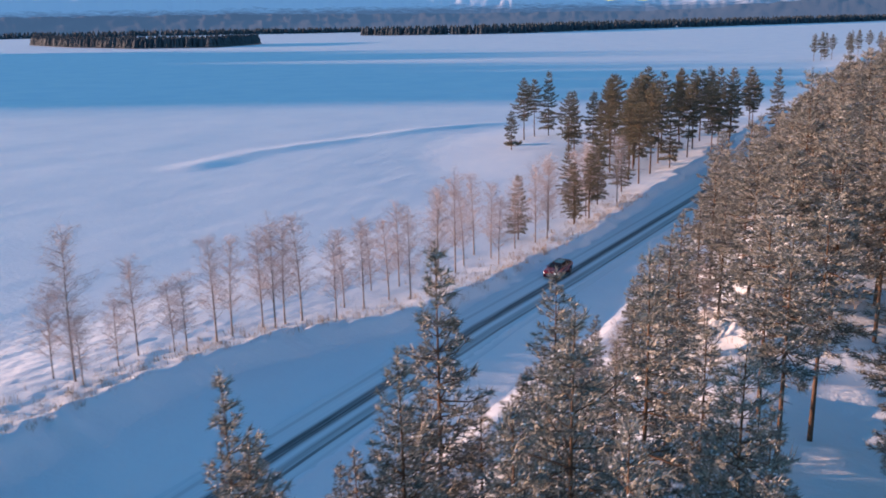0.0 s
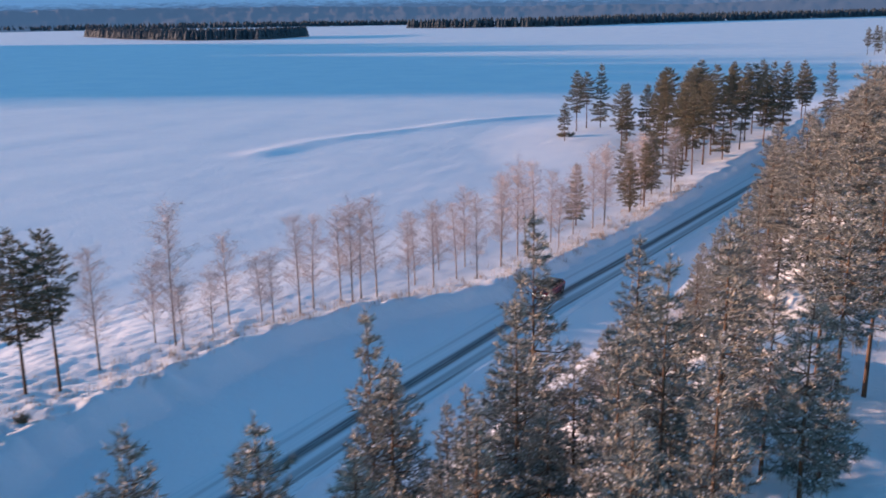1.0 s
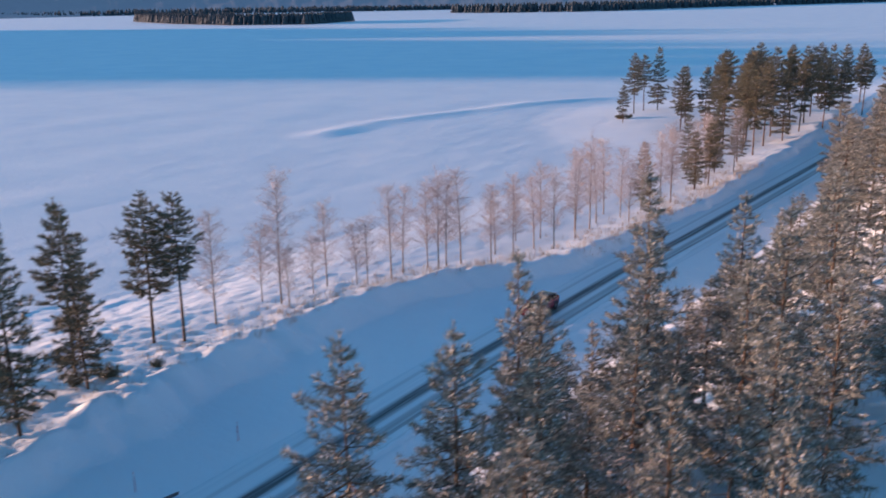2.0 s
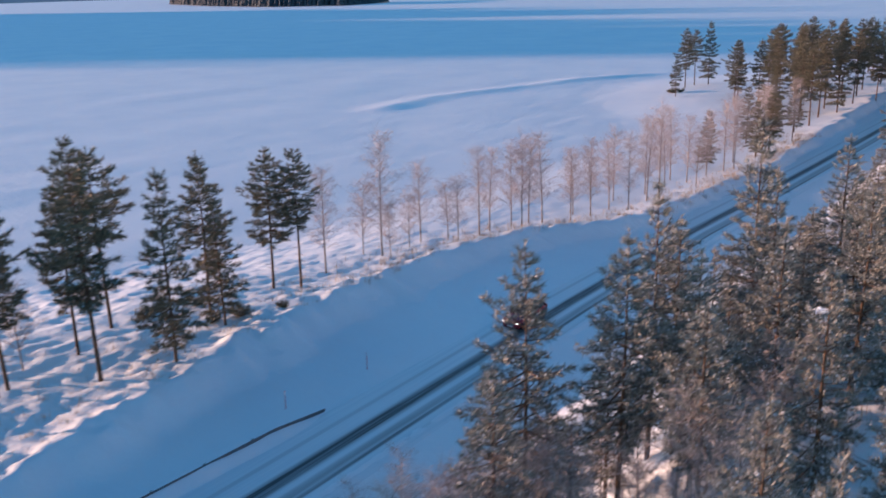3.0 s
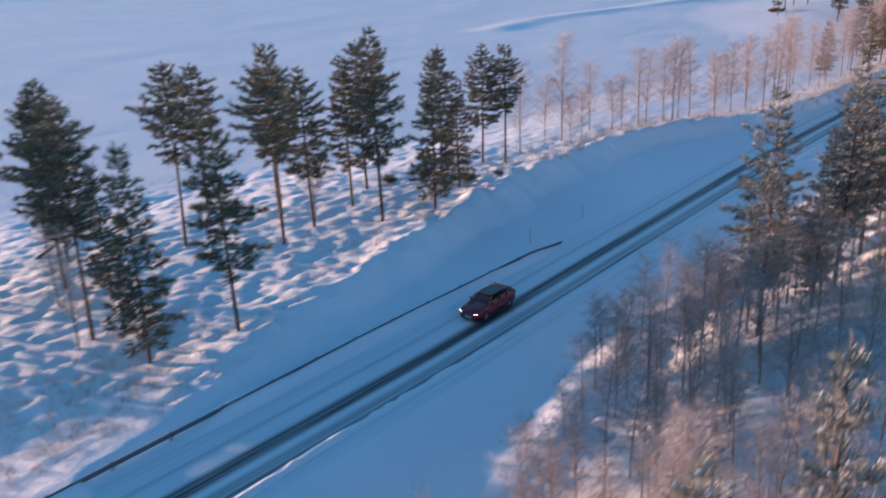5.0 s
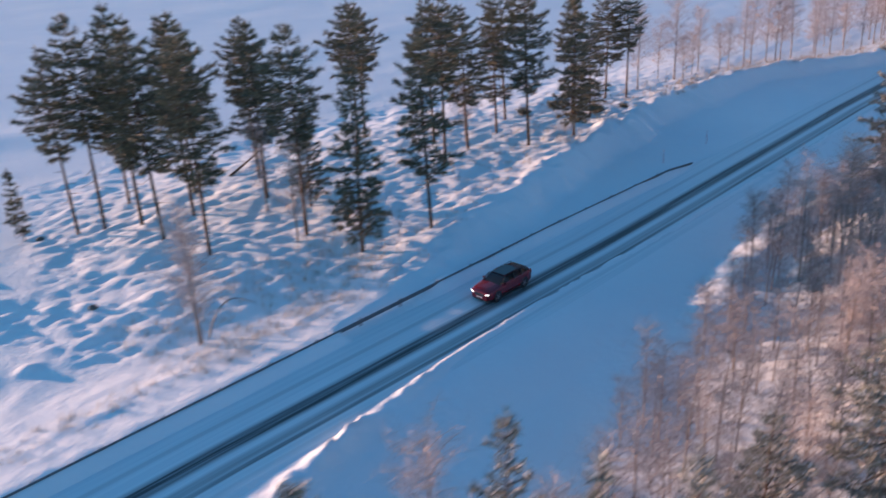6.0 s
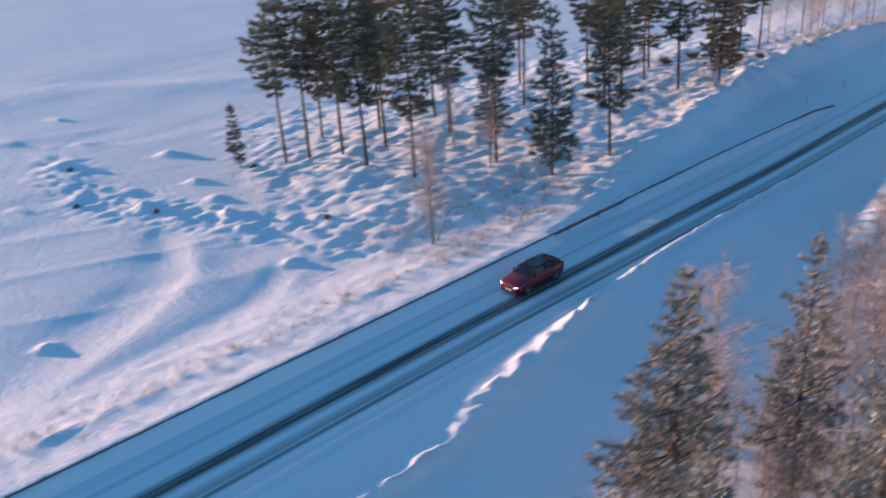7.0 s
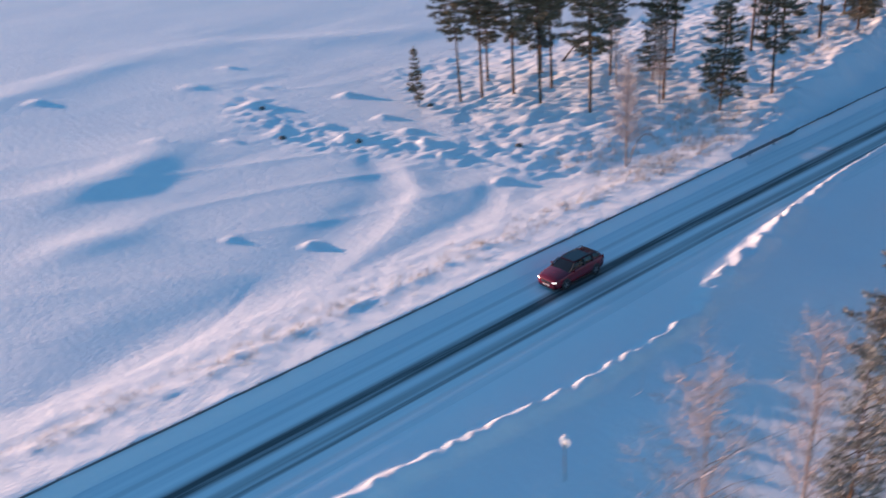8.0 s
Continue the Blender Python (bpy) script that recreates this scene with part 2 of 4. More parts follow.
def height(x, y):
    a, edge, foot, sx = road_x(y), bay_edge_x(y), right_foot_x(y), shore_x(y)
    edge = edge + (0.9 * value_noise(y / 4.5, x / 7, 14) + 0.8 * value_noise(y / 1.7, x / 5, 15)) * smooth(-30, -20, y)
    # lake: wind-packed waves
    lake = 0.10 * value_noise(x / 14 + 3, y / 34, 1) + 0.035 * value_noise(x / 3.2, y / 9, 2)
    near = smooth(260, 160, np.abs(y - 40)) * smooth(-320, -200, x)
    lake = lake * near
    u, v = x * 0.86 - y * 0.5, x * 0.5 + y * 0.86
    drift = np.clip(1 - 1.6 * np.abs(value_noise(u / 9 + 0.25 * value_noise(x / 20, y / 20, 17), v / 30, 16)), 0, 1) ** 2.5
    lake += 0.07 * drift * smooth(-135, -115, x) * smooth(-54, -62, x) * smooth(-135, -110, y) * smooth(-36, -46, y)
    lake += crest(x, y, [(142, -145.5), (170, -147.0), (196, -139), (226, -129.6), (250, -114.4)], 4.5, 0.5) * (0.6 + 0.6 * np.abs(value_noise(y / 22 + 0.3, y * 0, 19)))
    lake += crest(x, y, [(-90, -132), (-64, -139.5), (-53.6, -144), (-36, -142), (-23, -126), (-8, -114)], 6.0, 0.34)
    lake += crest(x, y, [(-83, -93.0), (-76, -92.5), (-68, -95.5)], 4.0, 0.5)
    lake += crest(x, y, [(-86, -78.2), (-81, -77.2)], 2.6, 0.5)
    lake += ramp_cut(x, y, RAMP, 0.2, 4.6, 0.17) + ramp_cut(x, y, SMALL_RAMP, 0.1, 2.0, 0.1)
    lake -= 0.08 * np.exp(-((x - np.interp(y, [-97, -93.8, -90, -86, -81.7, -76], [-56.4, -55, -55, -55.4, -57.4, -61])) / 0.32) ** 2) * smooth(-99, -94, y) * smooth(-76, -82, y)
    broken = np.exp(-((y - np.interp(x, [-112, -103, -90, -82, -72, -60, -54], [-51, -53, -56, -53.5, -50, -47, -46])) / 3.4) ** 2) * smooth(-125, -98, x) * smooth(-50, -58, x)
    lake += broken * (0.24 * np.abs(value_noise(x / 1.5, y / 1.2, 61)) + 0.16 * value_noise(x / 0.7, y / 0.8, 62))
    for mx, my, h, r1, r2 in MOUNDS:
        h, r1, r2 = h * 0.5, r1 * 0.7, r2 * 0.75
        u, v = (x - mx) * 0.956 + (y - my) * 0.292, -(x - mx) * 0.292 + (y - my) * 0.956
        wob = 1 + 0.5 * value_noise(x / 0.8, y / 0.8, 5) + 0.4 * value_noise(x / 2.3, y / 1.7, 6)
        lake += h * wob * np.exp(-np.where(u < 0, u / (r2 * 0.7), u / r1) ** 2 - (v / (r2 * 1.1)) ** 2)
    # land between shore and road
    top = np.interp(y, [-60, -44, -36, -28, -20, 10, 30, 50, 100, 150, 200, 300], [0.0, 0.3, 0.65, 1.0, 1.7, 2.1, 2.0, 1.7, 0.7, 0.9, 1.6, 2.5])
    land = top * smooth(0, np.interp(y, [-36, 0, 60, 100, 140, 220], [26, 24, 18, 18, 42, 42]), x - sx)
    land = land * (1 + 0.14 * smooth(edge - 7.5, edge - 0.5, x) * smooth(-40, -30, y) * smooth(80, 66, y))
    rough = smooth(-7, 5, x - sx) * smooth(-52, -40, y) * smooth(330, 230, y)
    hum = 0.13 * value_noise(x / 2.3, y / 2.9, 7) + 0.2 * np.abs(value_noise(x / 1.2, y / 1.2, 8)) + 0.15 * value_noise(x / 6, y / 6, 9) + 0.17 * value_noise(x / 0.75, y / 1.0, 10)
    hum = hum * np.interp(y, [-40, 20, 40, 70, 110, 130], [0.8, 0.8, 0.5, 0.22, 0.16, 0.12]) * (1 + 0.35 * smooth(edge - 8, edge - 1, x))
    z = lake * (1 - 0.7 * smooth(2, 14, x - sx) * smooth(-48, -38, y)) + land + rough * hum
    # lip beside the lay-by
    lip = np.exp(-((x - edge + 1.3) / 1.1) ** 2) * smooth(-40, -30, y)
    z += lip * (0.16 + 0.25 * value_noise(x / 0.9, y / 1.6, 11) + 0.2 * value_noise(x / 2.2, y / 3, 18)) * np.interp(y, [-36, 60, 76, 100], [1, 1, 0.4, 0.3])
    z += 0.55 * np.exp(-np.where(x < edge - 0.7, (x - edge + 0.7) / 4.2, (x - edge + 0.7) / 0.6) ** 2) * smooth(60, 78, y) * smooth(260, 200, y)
    # bank under the guard rail, falling to the lake
    rail_bank = 1.06 * np.clip(1 + (x - rail_x(y) + 0.2) / 11.0, 0, 1) + 0.05 * value_noise(x / 0.8, y / 1.1, 12)
    bushy = np.exp(-((x - rail_x(y) + 4.3) / 0.9) ** 2) * smooth(-112, -90, y)
    rail_bank += bushy * (0.2 * np.abs(value_noise(x / 0.7, y / 0.9, 13)))
    wgt = smooth(-22, -33, y) * smooth(-13, -7, x - rail_x(y))
    z = z * (1 - wgt) + np.maximum(rail_bank, z * 0.6) * wgt
    # hill on the forest side
    rise = np.interp(y, [-110, -60, -40, -25, -8, 15, 50, 80, 260, 400, 700], [0.0, 0.0, 0.1, 4.0, 9.0, 13.0, 15.5, 17.0, 17.0, 9.0, 4.0])
    hill = rise * (0.72 * smooth(2, 23, x - foot) + 0.28 * smooth(30, 60, x - foot)) + 0.03 * rise / 15 * np.maximum(x - foot - 31, 0)
    hill += smooth(0, 4, x - foot) * (0.34 * value_noise(x / 2.6, y / 2.6, 21) + 0.3 * np.abs(value_noise(x / 1.2, y / 1.2, 22)) + 0.5 * value_noise(x / 9, y / 9, 23)) * smooth(-60, -20, y)
    hill += 0.75 * np.exp(-((x - foot - 2.2) / 1.7) ** 2) * smooth(-25, -12, y)
    # ploughed corridor
    flat = ROAD_Z - 0.05 - 0.010 * np.clip(x - a, -20, 8) + 0.03 * value_noise(x / 5, y / 11, 31)
    flat -= 0.85 * smooth(4.2, 11, x - a) * smooth(-8, -30, y)
    inside = smooth(edge - 0.9, edge + np.interp(y, [-36, -20, 60, 76], [0.7, 3.6, 3.6, 0.9]), x)
    z = z * (1 - inside) + (flat + np.where(x > foot, hill, 0)) * inside
    z += 0.58 * np.exp(-((x - rail_x(y) + 0.1) / 0.75) ** 2) * smooth(-31, -25, y) * smooth(14, 6, y) * (1 + 0.15 * value_noise(x, y / 2, 36))
    z = np.where((np.abs(x - rail_x(y) - 0.5) < 1.0) & (y < -31) & (y > -60), np.minimum(z, 1.0), z)
    # ploughed ridge on the forest side of the road
    rx = np.interp(y, [-140, -88, -85, -78, -73, -69, -62, -58, -53, -48, -41, -33, -24, -14, -6, 67, 88, 121, 160], [-37, -34.2, -34.0, -33.1, -32.4, -32.3, -32.1, -32.9, -33.6, -34.5, -35.4, -36.3, -36.4, -36.0, -35.5, -33.9, -33.2, -30.6, -27])
    tall = np.interp(y, [-110, -88, -75, -66, -61, -57, -49, -42, -36, -26, 0, 140], [0.30, 0.40, 0.42, 0.38, 0.30, 0.62, 0.58, 0.42, 0.3, 0.2, 0.14, 0.14])
    z += (tall + 0.09 * smooth(-30, -42, y)) * (1 + 0.75 * value_noise(x / 0.5, y / 0.7, 33)) * np.exp(-((x - rx) / np.interp(y, [-64, -56, -46, -38, -30], [0.5, 0.8, 0.75, 0.5, 0.3])) ** 2) * (1 + 0.4 * value_noise(x, y / 4, 34))
    # the land ends far off
    return z * smooth(2600, 900, np.abs(y)) * smooth(2600, 900, np.abs(x))


def ground_z(x, y):
    return float(height(np.array([x], float), np.array([y], float))[0])


def spread(*runs):
    out = []
    for start, stop, step in runs:
        out += list(np.arange(start, stop, step))
    return np.array(out)


def build_ground():
    far = [-4900, -3600, -2600, -1800, -1200, -800, -560, -420, -340, -280]
    xs = np.concatenate([far, spread((-240, -150, 3), (-150, -106, 1.0), (-106, -90, 0.6), (-90, -44, 0.4), (-44, -24, 0.3), (-24, 20, 1.1), (20, 80, 4)), [90, 120, 180, 300, 600, 1200, 2400, 4900]])
    ys = np.concatenate([[-4900, -2400, -1200, -600, -400, -300, -240, -200, -170], spread((-150, -116, 1.5), (-116, -55, 0.42), (-55, 35, 0.42), (35, 60, 0.55), (60, 130, 0.9), (130, 270, 1.6), (270, 400, 6)), [420, 470, 540, 640, 800, 1000, 1400, 2000, 2800, 3800, 4900]])
    gx, gy = np.meshgrid(xs, ys)
    gz = height(gx, gy)
    n, w = gx.size, len(xs)
    verts = np.stack([gx.ravel(), gy.ravel(), gz.ravel()], 1)
    i = (np.arange(len(ys) - 1)[:, None] * w + np.arange(w - 1)[None, :]).ravel()
    faces = np.stack([i, i + 1, i + w + 1, i + w], 1)
    ob = mesh_object("ground", verts.tolist(), faces.tolist(), SNOW, smooth=True)
    return tagged(ob, "snow-covered shore and frozen lake with wind-blown drifts", "snowy ground", kind="structure")


def build_road():
    us = np.arange(-4.6, 4.81, 0.2)
    ys = np.arange(-160, 215, 1.0)
    uu, yy = np.meshgrid(us, ys)
    xx = np.maximum(road_x(yy) + uu, rail_x(yy) + 0.3 + 0.02 * uu)
    edge = smooth(-4.6, -4.0, uu) * smooth(4.8, 3.6, uu)
    zz = ROAD_Z - 0.010 * uu - 0.11 * (1 - edge) + 0.012
    for centre, half, depth in TRACKS:
        zz -= 0.02 * depth * np.exp(-((uu - centre) / half) ** 2)
    w = len(us)
    i = (np.arange(len(ys) - 1)[:, None] * w + np.arange(w - 1)[None, :]).ravel()
    faces = np.stack([i, i + 1, i + w + 1, i + w], 1)
    ob = mesh_object("road", np.stack([xx.ravel(), yy.ravel(), zz.ravel()], 1).tolist(), faces.tolist(), ROAD, smooth=True)
    layer = ob.data.uv_layers.new(name="UVMap")
    loops = np.zeros(len(ob.data.loops), dtype=np.int32)
    ob.data.loops.foreach_get("vertex_index", loops)
    uv = np.stack([uu.ravel()[loops], yy.ravel()[loops]], 1)
    layer.data.foreach_set("uv", uv.ravel())
    return tagged(ob, "snow-packed road with dark wheel tracks", "road", kind="structure")


build_ground()
build_road()


# ---- distance ----
def far_wood(name, label, outline, count, tall, seed, depth):
    """A wood of small conifers along a line of (x, y), on a low bank."""
    rnd = random.Random(seed)
    verts, faces = [], []
    pts = np.array(outline, float)
    seg = np.hypot(*np.diff(pts, axis=0).T)
    cum = np.concatenate([[0], np.cumsum(seg)])
    for _ in range(count):
        s = rnd.uniform(0, cum[-1])
        x, y = np.interp(s, cum, pts[:, 0]), np.interp(s, cum, pts[:, 1])
        back = rnd.random() ** 1.3 * depth * min(1, 0.15 + 3 * s / cum[-1], 0.15 + 3 * (1 - s / cum[-1]))
        n = math.hypot(x, y)
        x, y = x + x / n * back, y + y / n * back
        h = tall * rnd.uniform(0.65, 1.1)
        z0 = 0.2 + back * 0.02
        r = h * rnd.uniform(0.24, 0.4)
        turn = rnd.uniform(0, 6.28)
        for za, zb, ra in ((0.05, 0.6, 1.0), (0.35, 1.0, 0.7)):
            k = len(verts)
            for j in range(5):
                q = turn + j * 1.2566
                verts.append((x + r * ra * math.cos(q), y + r * ra * math.sin(q), z0 + h * za * rnd.uniform(0.6, 1.4)))
            verts.append((x, y, z0 + h * zb))
            faces += [(k + j, k + (j + 1) % 5, k + 5) for j in range(5)]
    ob = mesh_object(name, verts, faces, HAZED_FAR_WOOD)
    return tagged(ob, label, "forest", kind="stuff")


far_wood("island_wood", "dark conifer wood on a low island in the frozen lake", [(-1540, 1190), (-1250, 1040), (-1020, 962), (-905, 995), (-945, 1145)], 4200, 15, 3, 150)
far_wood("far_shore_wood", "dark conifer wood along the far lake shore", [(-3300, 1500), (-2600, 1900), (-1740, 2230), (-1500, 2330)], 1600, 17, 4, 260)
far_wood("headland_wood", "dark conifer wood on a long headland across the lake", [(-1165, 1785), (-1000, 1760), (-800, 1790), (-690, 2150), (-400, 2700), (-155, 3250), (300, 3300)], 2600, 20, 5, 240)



def build_west_shade_hills():
    """Unseen hills, added on the western shore to shade the lake's far end."""
    ys = np.arange(-330, 620, 6.0)
    # ridge heights are set by where the added shade should end on the ice
    top = np.interp(ys, [-330, -230, -190, -171, -157, -130, -90, 0, 300, 620], [2, 24, 60, 76, 88, 100, 110, 112, 92, 70])
    top = top + (20.0 * value_noise(ys / 11, ys * 0, 51) + 5.0 * value_noise(ys / 75, ys * 0, 52)) * smooth(-200, -110, ys)
    verts = []
    for u, f in ((-420, 0.0), (-160, 0.6), (0, 1.0), (170, 0.55), (330, -0.03)):
        verts += [(-1500 + u - 0.08 * max(y, 0), y, h * f) for y, h in zip(ys.tolist(), top.tolist())]
    w = len(ys)
    faces = [(k * w + i, k * w + i + 1, (k + 1) * w + i + 1, (k + 1) * w + i) for k in range(4) for i in range(w - 1)]
    tagged(mesh_object("west_shade_hills", verts, faces, HAZED_FAR_WOOD, smooth=True), "unseen added hills that shade the far end of the lake", "hills", kind="structure")


build_west_shade_hills()


def mountain_material(name, low, high, line, span, haze_glow):
    m, t, b = material(name, 0.95)
    g = t.nodes.new("ShaderNodeNewGeometry")
    sep = t.nodes.new("ShaderNodeSeparateXYZ")
    t.links.new(g.outputs["Position"], sep.inputs[0])
    n = noise_tex(t, 0.011, 8, 0.7)
    k = t.nodes.new("ShaderNodeMath")
    k.operation = "MULTIPLY_ADD"
    t.links.new(n.outputs[0], k.inputs[0])
    k.inputs[1].default_value = span * 2
    t.links.new(sep.outputs[2], k.inputs[2])
    r = t.nodes.new("ShaderNodeMapRange")
    t.links.new(k.outputs[0], r.inputs["Value"])
    for key, v in (("From Min", line + span * 0.7), ("From Max", line + span * 1.3)):
        r.inputs[key].default_value = v
    col = ramp(t, r.outputs[0], (0.0, low), (1.0, high))
    t.links.new(col, b.inputs["Base Color"])
    # blue emission imitates the haze of distance; the slopes themselves give no light
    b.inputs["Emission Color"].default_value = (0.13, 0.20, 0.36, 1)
    b.inputs["Emission Strength"].default_value = haze_glow
    return m


def mountain_range(name, label, ridge, mat, seed, back=500):
    """A hill range as a sloping sheet below a ridge line of (bearing in degrees from +y to the left, distance, height)."""
    b = np.arange(ridge[0][0], ridge[-1][0], 0.12)
    dist = np.interp(b, [r[0] for r in ridge], [r[1] for r in ridge])
    top = np.interp(b, [r[0] for r in ridge], [r[2] for r in ridge])
    rows = 9
    verts = []
    for k in range(rows):
        f = k / (rows - 1)
        d = dist - back * (1 - f)
        z = top * f ** 1.3 + 0.06 * top * f * (value_noise(b * 1.7 + k * 0.3, b * 0 + k * 0.8, seed) + 0.6 * value_noise(b * 5, b * 0 + k * 1.4, seed + 1))
        verts += list(zip((-np.sin(np.radians(b)) * d).tolist(), (np.cos(np.radians(b)) * d).tolist(), (z - 2 * (k == 0)).tolist()))
    w = len(b)
    faces = [(k * w + i, k * w + i + 1, (k + 1) * w + i + 1, (k + 1) * w + i) for k in range(rows - 1) for i in range(w - 1)]
    return tagged(mesh_object(name, verts, faces, mat, smooth=True), label, "mountains", kind="structure")


# the last number of each mountain material is its painted haze
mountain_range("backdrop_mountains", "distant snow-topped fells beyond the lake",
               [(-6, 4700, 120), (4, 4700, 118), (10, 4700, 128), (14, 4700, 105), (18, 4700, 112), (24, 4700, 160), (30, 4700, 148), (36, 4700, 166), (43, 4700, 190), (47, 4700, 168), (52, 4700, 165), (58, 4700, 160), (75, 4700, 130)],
               mountain_material("hazed_snowy_fell", (0.03, 0.045, 0.06), (0.5, 0.52, 0.55), 88, 50, 0.2), 41, 1000)
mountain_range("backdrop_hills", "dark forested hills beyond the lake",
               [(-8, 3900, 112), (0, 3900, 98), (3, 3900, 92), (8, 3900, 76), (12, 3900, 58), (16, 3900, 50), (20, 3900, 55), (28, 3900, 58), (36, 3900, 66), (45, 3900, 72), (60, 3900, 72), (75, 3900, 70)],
               mountain_material("hazed_forested_hill", (0.015, 0.024, 0.034), (0.03, 0.035, 0.04), 95, 60, 0.15), 47, 700)


# ---- trees ----
def tube(verts, faces, points, radii, sides=5):
    """A tapered limb along points."""
    base = len(verts)
    for k, (p, r) in enumerate(zip(points, radii)):
        d = (points[min(k + 1, len(points) - 1)] - points[max(k - 1, 0)]).normalized()
        s = d.orthogonal().normalized()
        c = d.cross(s)
        for j in range(sides):
            q = 2 * math.pi * j / sides
            verts.append(tuple(p + r * (math.cos(q) * s + math.sin(q) * c)))
    for k in range(len(points) - 1):
        for j in range(sides):
            a, b = base + k * sides + j, base + k * sides + (j + 1) % sides
            faces.append((a, b, b + sides, a + sides))


def tuft(verts, faces, p, way, size, rnd, blades=12):
    """A spray of needles: thin blades fanning forward from a twig."""
    side = Vector((-way.y, way.x, 0.0)).normalized() if abs(way.x) + abs(way.y) > 0.05 else Vector((1, 0, 0))
    up = side.cross(way)
    for j in range(blades):
        q = 2 * math.pi * (j + rnd.random()) / blades
        out = (way * rnd.uniform(0.3, 1.1) + math.cos(q) * side * rnd.uniform(0.5, 1.0) + math.sin(q) * up * rnd.uniform(0.25, 0.75)).normalized()
        flat = out.cross(Vector((rnd.uniform(-1, 1), rnd.uniform(-1, 1), rnd.uniform(-1, 1)))).normalized()
        k = len(verts)
        length, wide = size * rnd.uniform(0.7, 1.3), size * rnd.uniform(0.045, 0.075)
        base = p + way * size * rnd.uniform(-0.5, 0.3)
        verts += [tuple(base - flat * wide), tuple(base + flat * wide), tuple(base + out * length)]
        faces += [(k, k + 1, k + 2)]


def snow_cap(verts, faces, p, size, rnd):
    """A small pillow of snow lying on a spray."""
    k = len(verts)
    n = 5
    turn = rnd.uniform(0, 6.28)
    for j in range(n):
        q = turn + 2 * math.pi * j / n
        r = size * rnd.uniform(0.6, 1.2)
        verts.append((p.x + r * math.cos(q), p.y + r * math.sin(q), p.z - size * rnd.uniform(0.1, 0.35)))
    verts.append((p.x, p.y, p.z + size * 0.45))
    faces += [(k + j, k + (j + 1) % n, k + n) for j in range(n)]


def make_pine(seed, tall, bare, spread_r, needles, snow, whorls, peak=0.35, label="", dense=1.0, blade=0.33, sprigs=8.0, blades=16, blunt=0.85, cap=0.21):
    """A pine: bare is the share of trunk without branches, spread_r the widest reach, snow the share of sprays that carry snow, blunt low for a round top."""
    rnd = random.Random(seed)
    tree = new("pine_tree")
    tv, tf, cv, cf, sv, sf = [], [], [], [], [], []
    lean = Vector((rnd.uniform(-0.25, 0.25), rnd.uniform(-0.25, 0.25), 0))
    line = lambda f: Vector((lean.x * math.sin(f * 2.5), lean.y * math.sin(f * 2.1), tall * f))
    steps = 9
    r0 = 0.011 * tall
    tube(tv, tf, [line(k / steps) - Vector((0, 0, 0.5 if k == 0 else 0)) for k in range(steps + 1)], [r0 * (1 - 0.93 * k / steps) for k in range(steps + 1)], 7)
    for k in range(7):  # dead stubs
        f = bare * rnd.uniform(0.4, 1.0)
        q = rnd.uniform(0, 6.28)
        p = line(f)
        tube(tv, tf, [p, p + Vector((math.cos(q), math.sin(q), rnd.uniform(-0.4, 0.1))) * rnd.uniform(0.5, 1.5)], [0.03, 0.008], 4)
    lobe, phase, phase2 = rnd.uniform(0.12, 0.3), rnd.uniform(0, 6.28), rnd.uniform(0, 6.28)
    for w in range(whorls):
        g = (w + rnd.uniform(-0.35, 0.35)) / whorls  # 0 at the crown's foot, 1 at the top
        g = min(max(g, 0), 0.985)
        f = bare + (1 - bare) * g
        reach = spread_r * (min(1, (g + 0.12) / peak) ** 0.7 if g < peak else ((1 - g) / (1 - peak)) ** blunt) * rnd.uniform(0.78, 1.14) + 0.2
        count = max(3, int(round(rnd.uniform(4.2, 6.2) * (0.75 + 0.25 * reach / spread_r) * dense)))
        turn = rnd.uniform(0, 6.28)
        for j in range(count):
            if rnd.random() < 0.12:
                continue
            q = turn + 2 * math.pi * j / count + rnd.uniform(-0.4, 0.4)
            length = reach * rnd.uniform(0.6, 1.15) * (1 + lobe * math.sin(q + phase) * math.cos(3 * g + phase2))
            rise = 0.8 * g + rnd.uniform(-0.3, 0.1) - 0.16
            start = line(f)
            out = Vector((math.cos(q), math.sin(q), rise)).normalized()
            droop = Vector((0, 0, -0.16 * length * (1.2 - g)))
            tip = start + out * length + droop + Vector((0, 0, 0.14 * length))
            mid = start + out * length * 0.55 + droop * 0.7
            rl = 0.012 + 0.012 * length
            tube(tv, tf, [start, mid, tip], [rl, rl * 0.6, 0.006], 4)
            sprays = max(3, int(length * sprigs * dense))
            for s in range(sprays):
                e = 0.2 + 0.8 * ((s + rnd.random()) / sprays) ** 0.8
                base = start.lerp(mid, e / 0.55) if e < 0.55 else mid.lerp(tip, (e - 0.55) / 0.45)
                off = length * 0.40 * min(1, 1.9 * (1.06 - e), 2.4 * e)
                side = Vector((-math.sin(q), math.cos(q), 0)) * rnd.uniform(-off, off)
                p = base + side + Vector((0, 0, rnd.uniform(-0.10, 0.12)))
                way = (out * 0.8 + side * (0.7 / max(off, 0.1)) + Vector((0, 0, rnd.uniform(-0.05, 0.5)))).normalized()
                size = blade * rnd.uniform(0.75, 1.25) * (0.8 + 0.2 * (1 - g))
                tuft(cv, cf, p, way, size, rnd, blades)
                if rnd.random() < snow:
                    snow_cap(sv, sf, p + Vector((0, 0, size * 0.22)), size * cap * rnd.uniform(0.6, 1.3), rnd)
    for k in range(5):
        tuft(cv, cf, line(1.0 - 0.02 * k), Vector((0.1 * k, 0.06, 1)).normalized(), blade * 0.8, rnd)
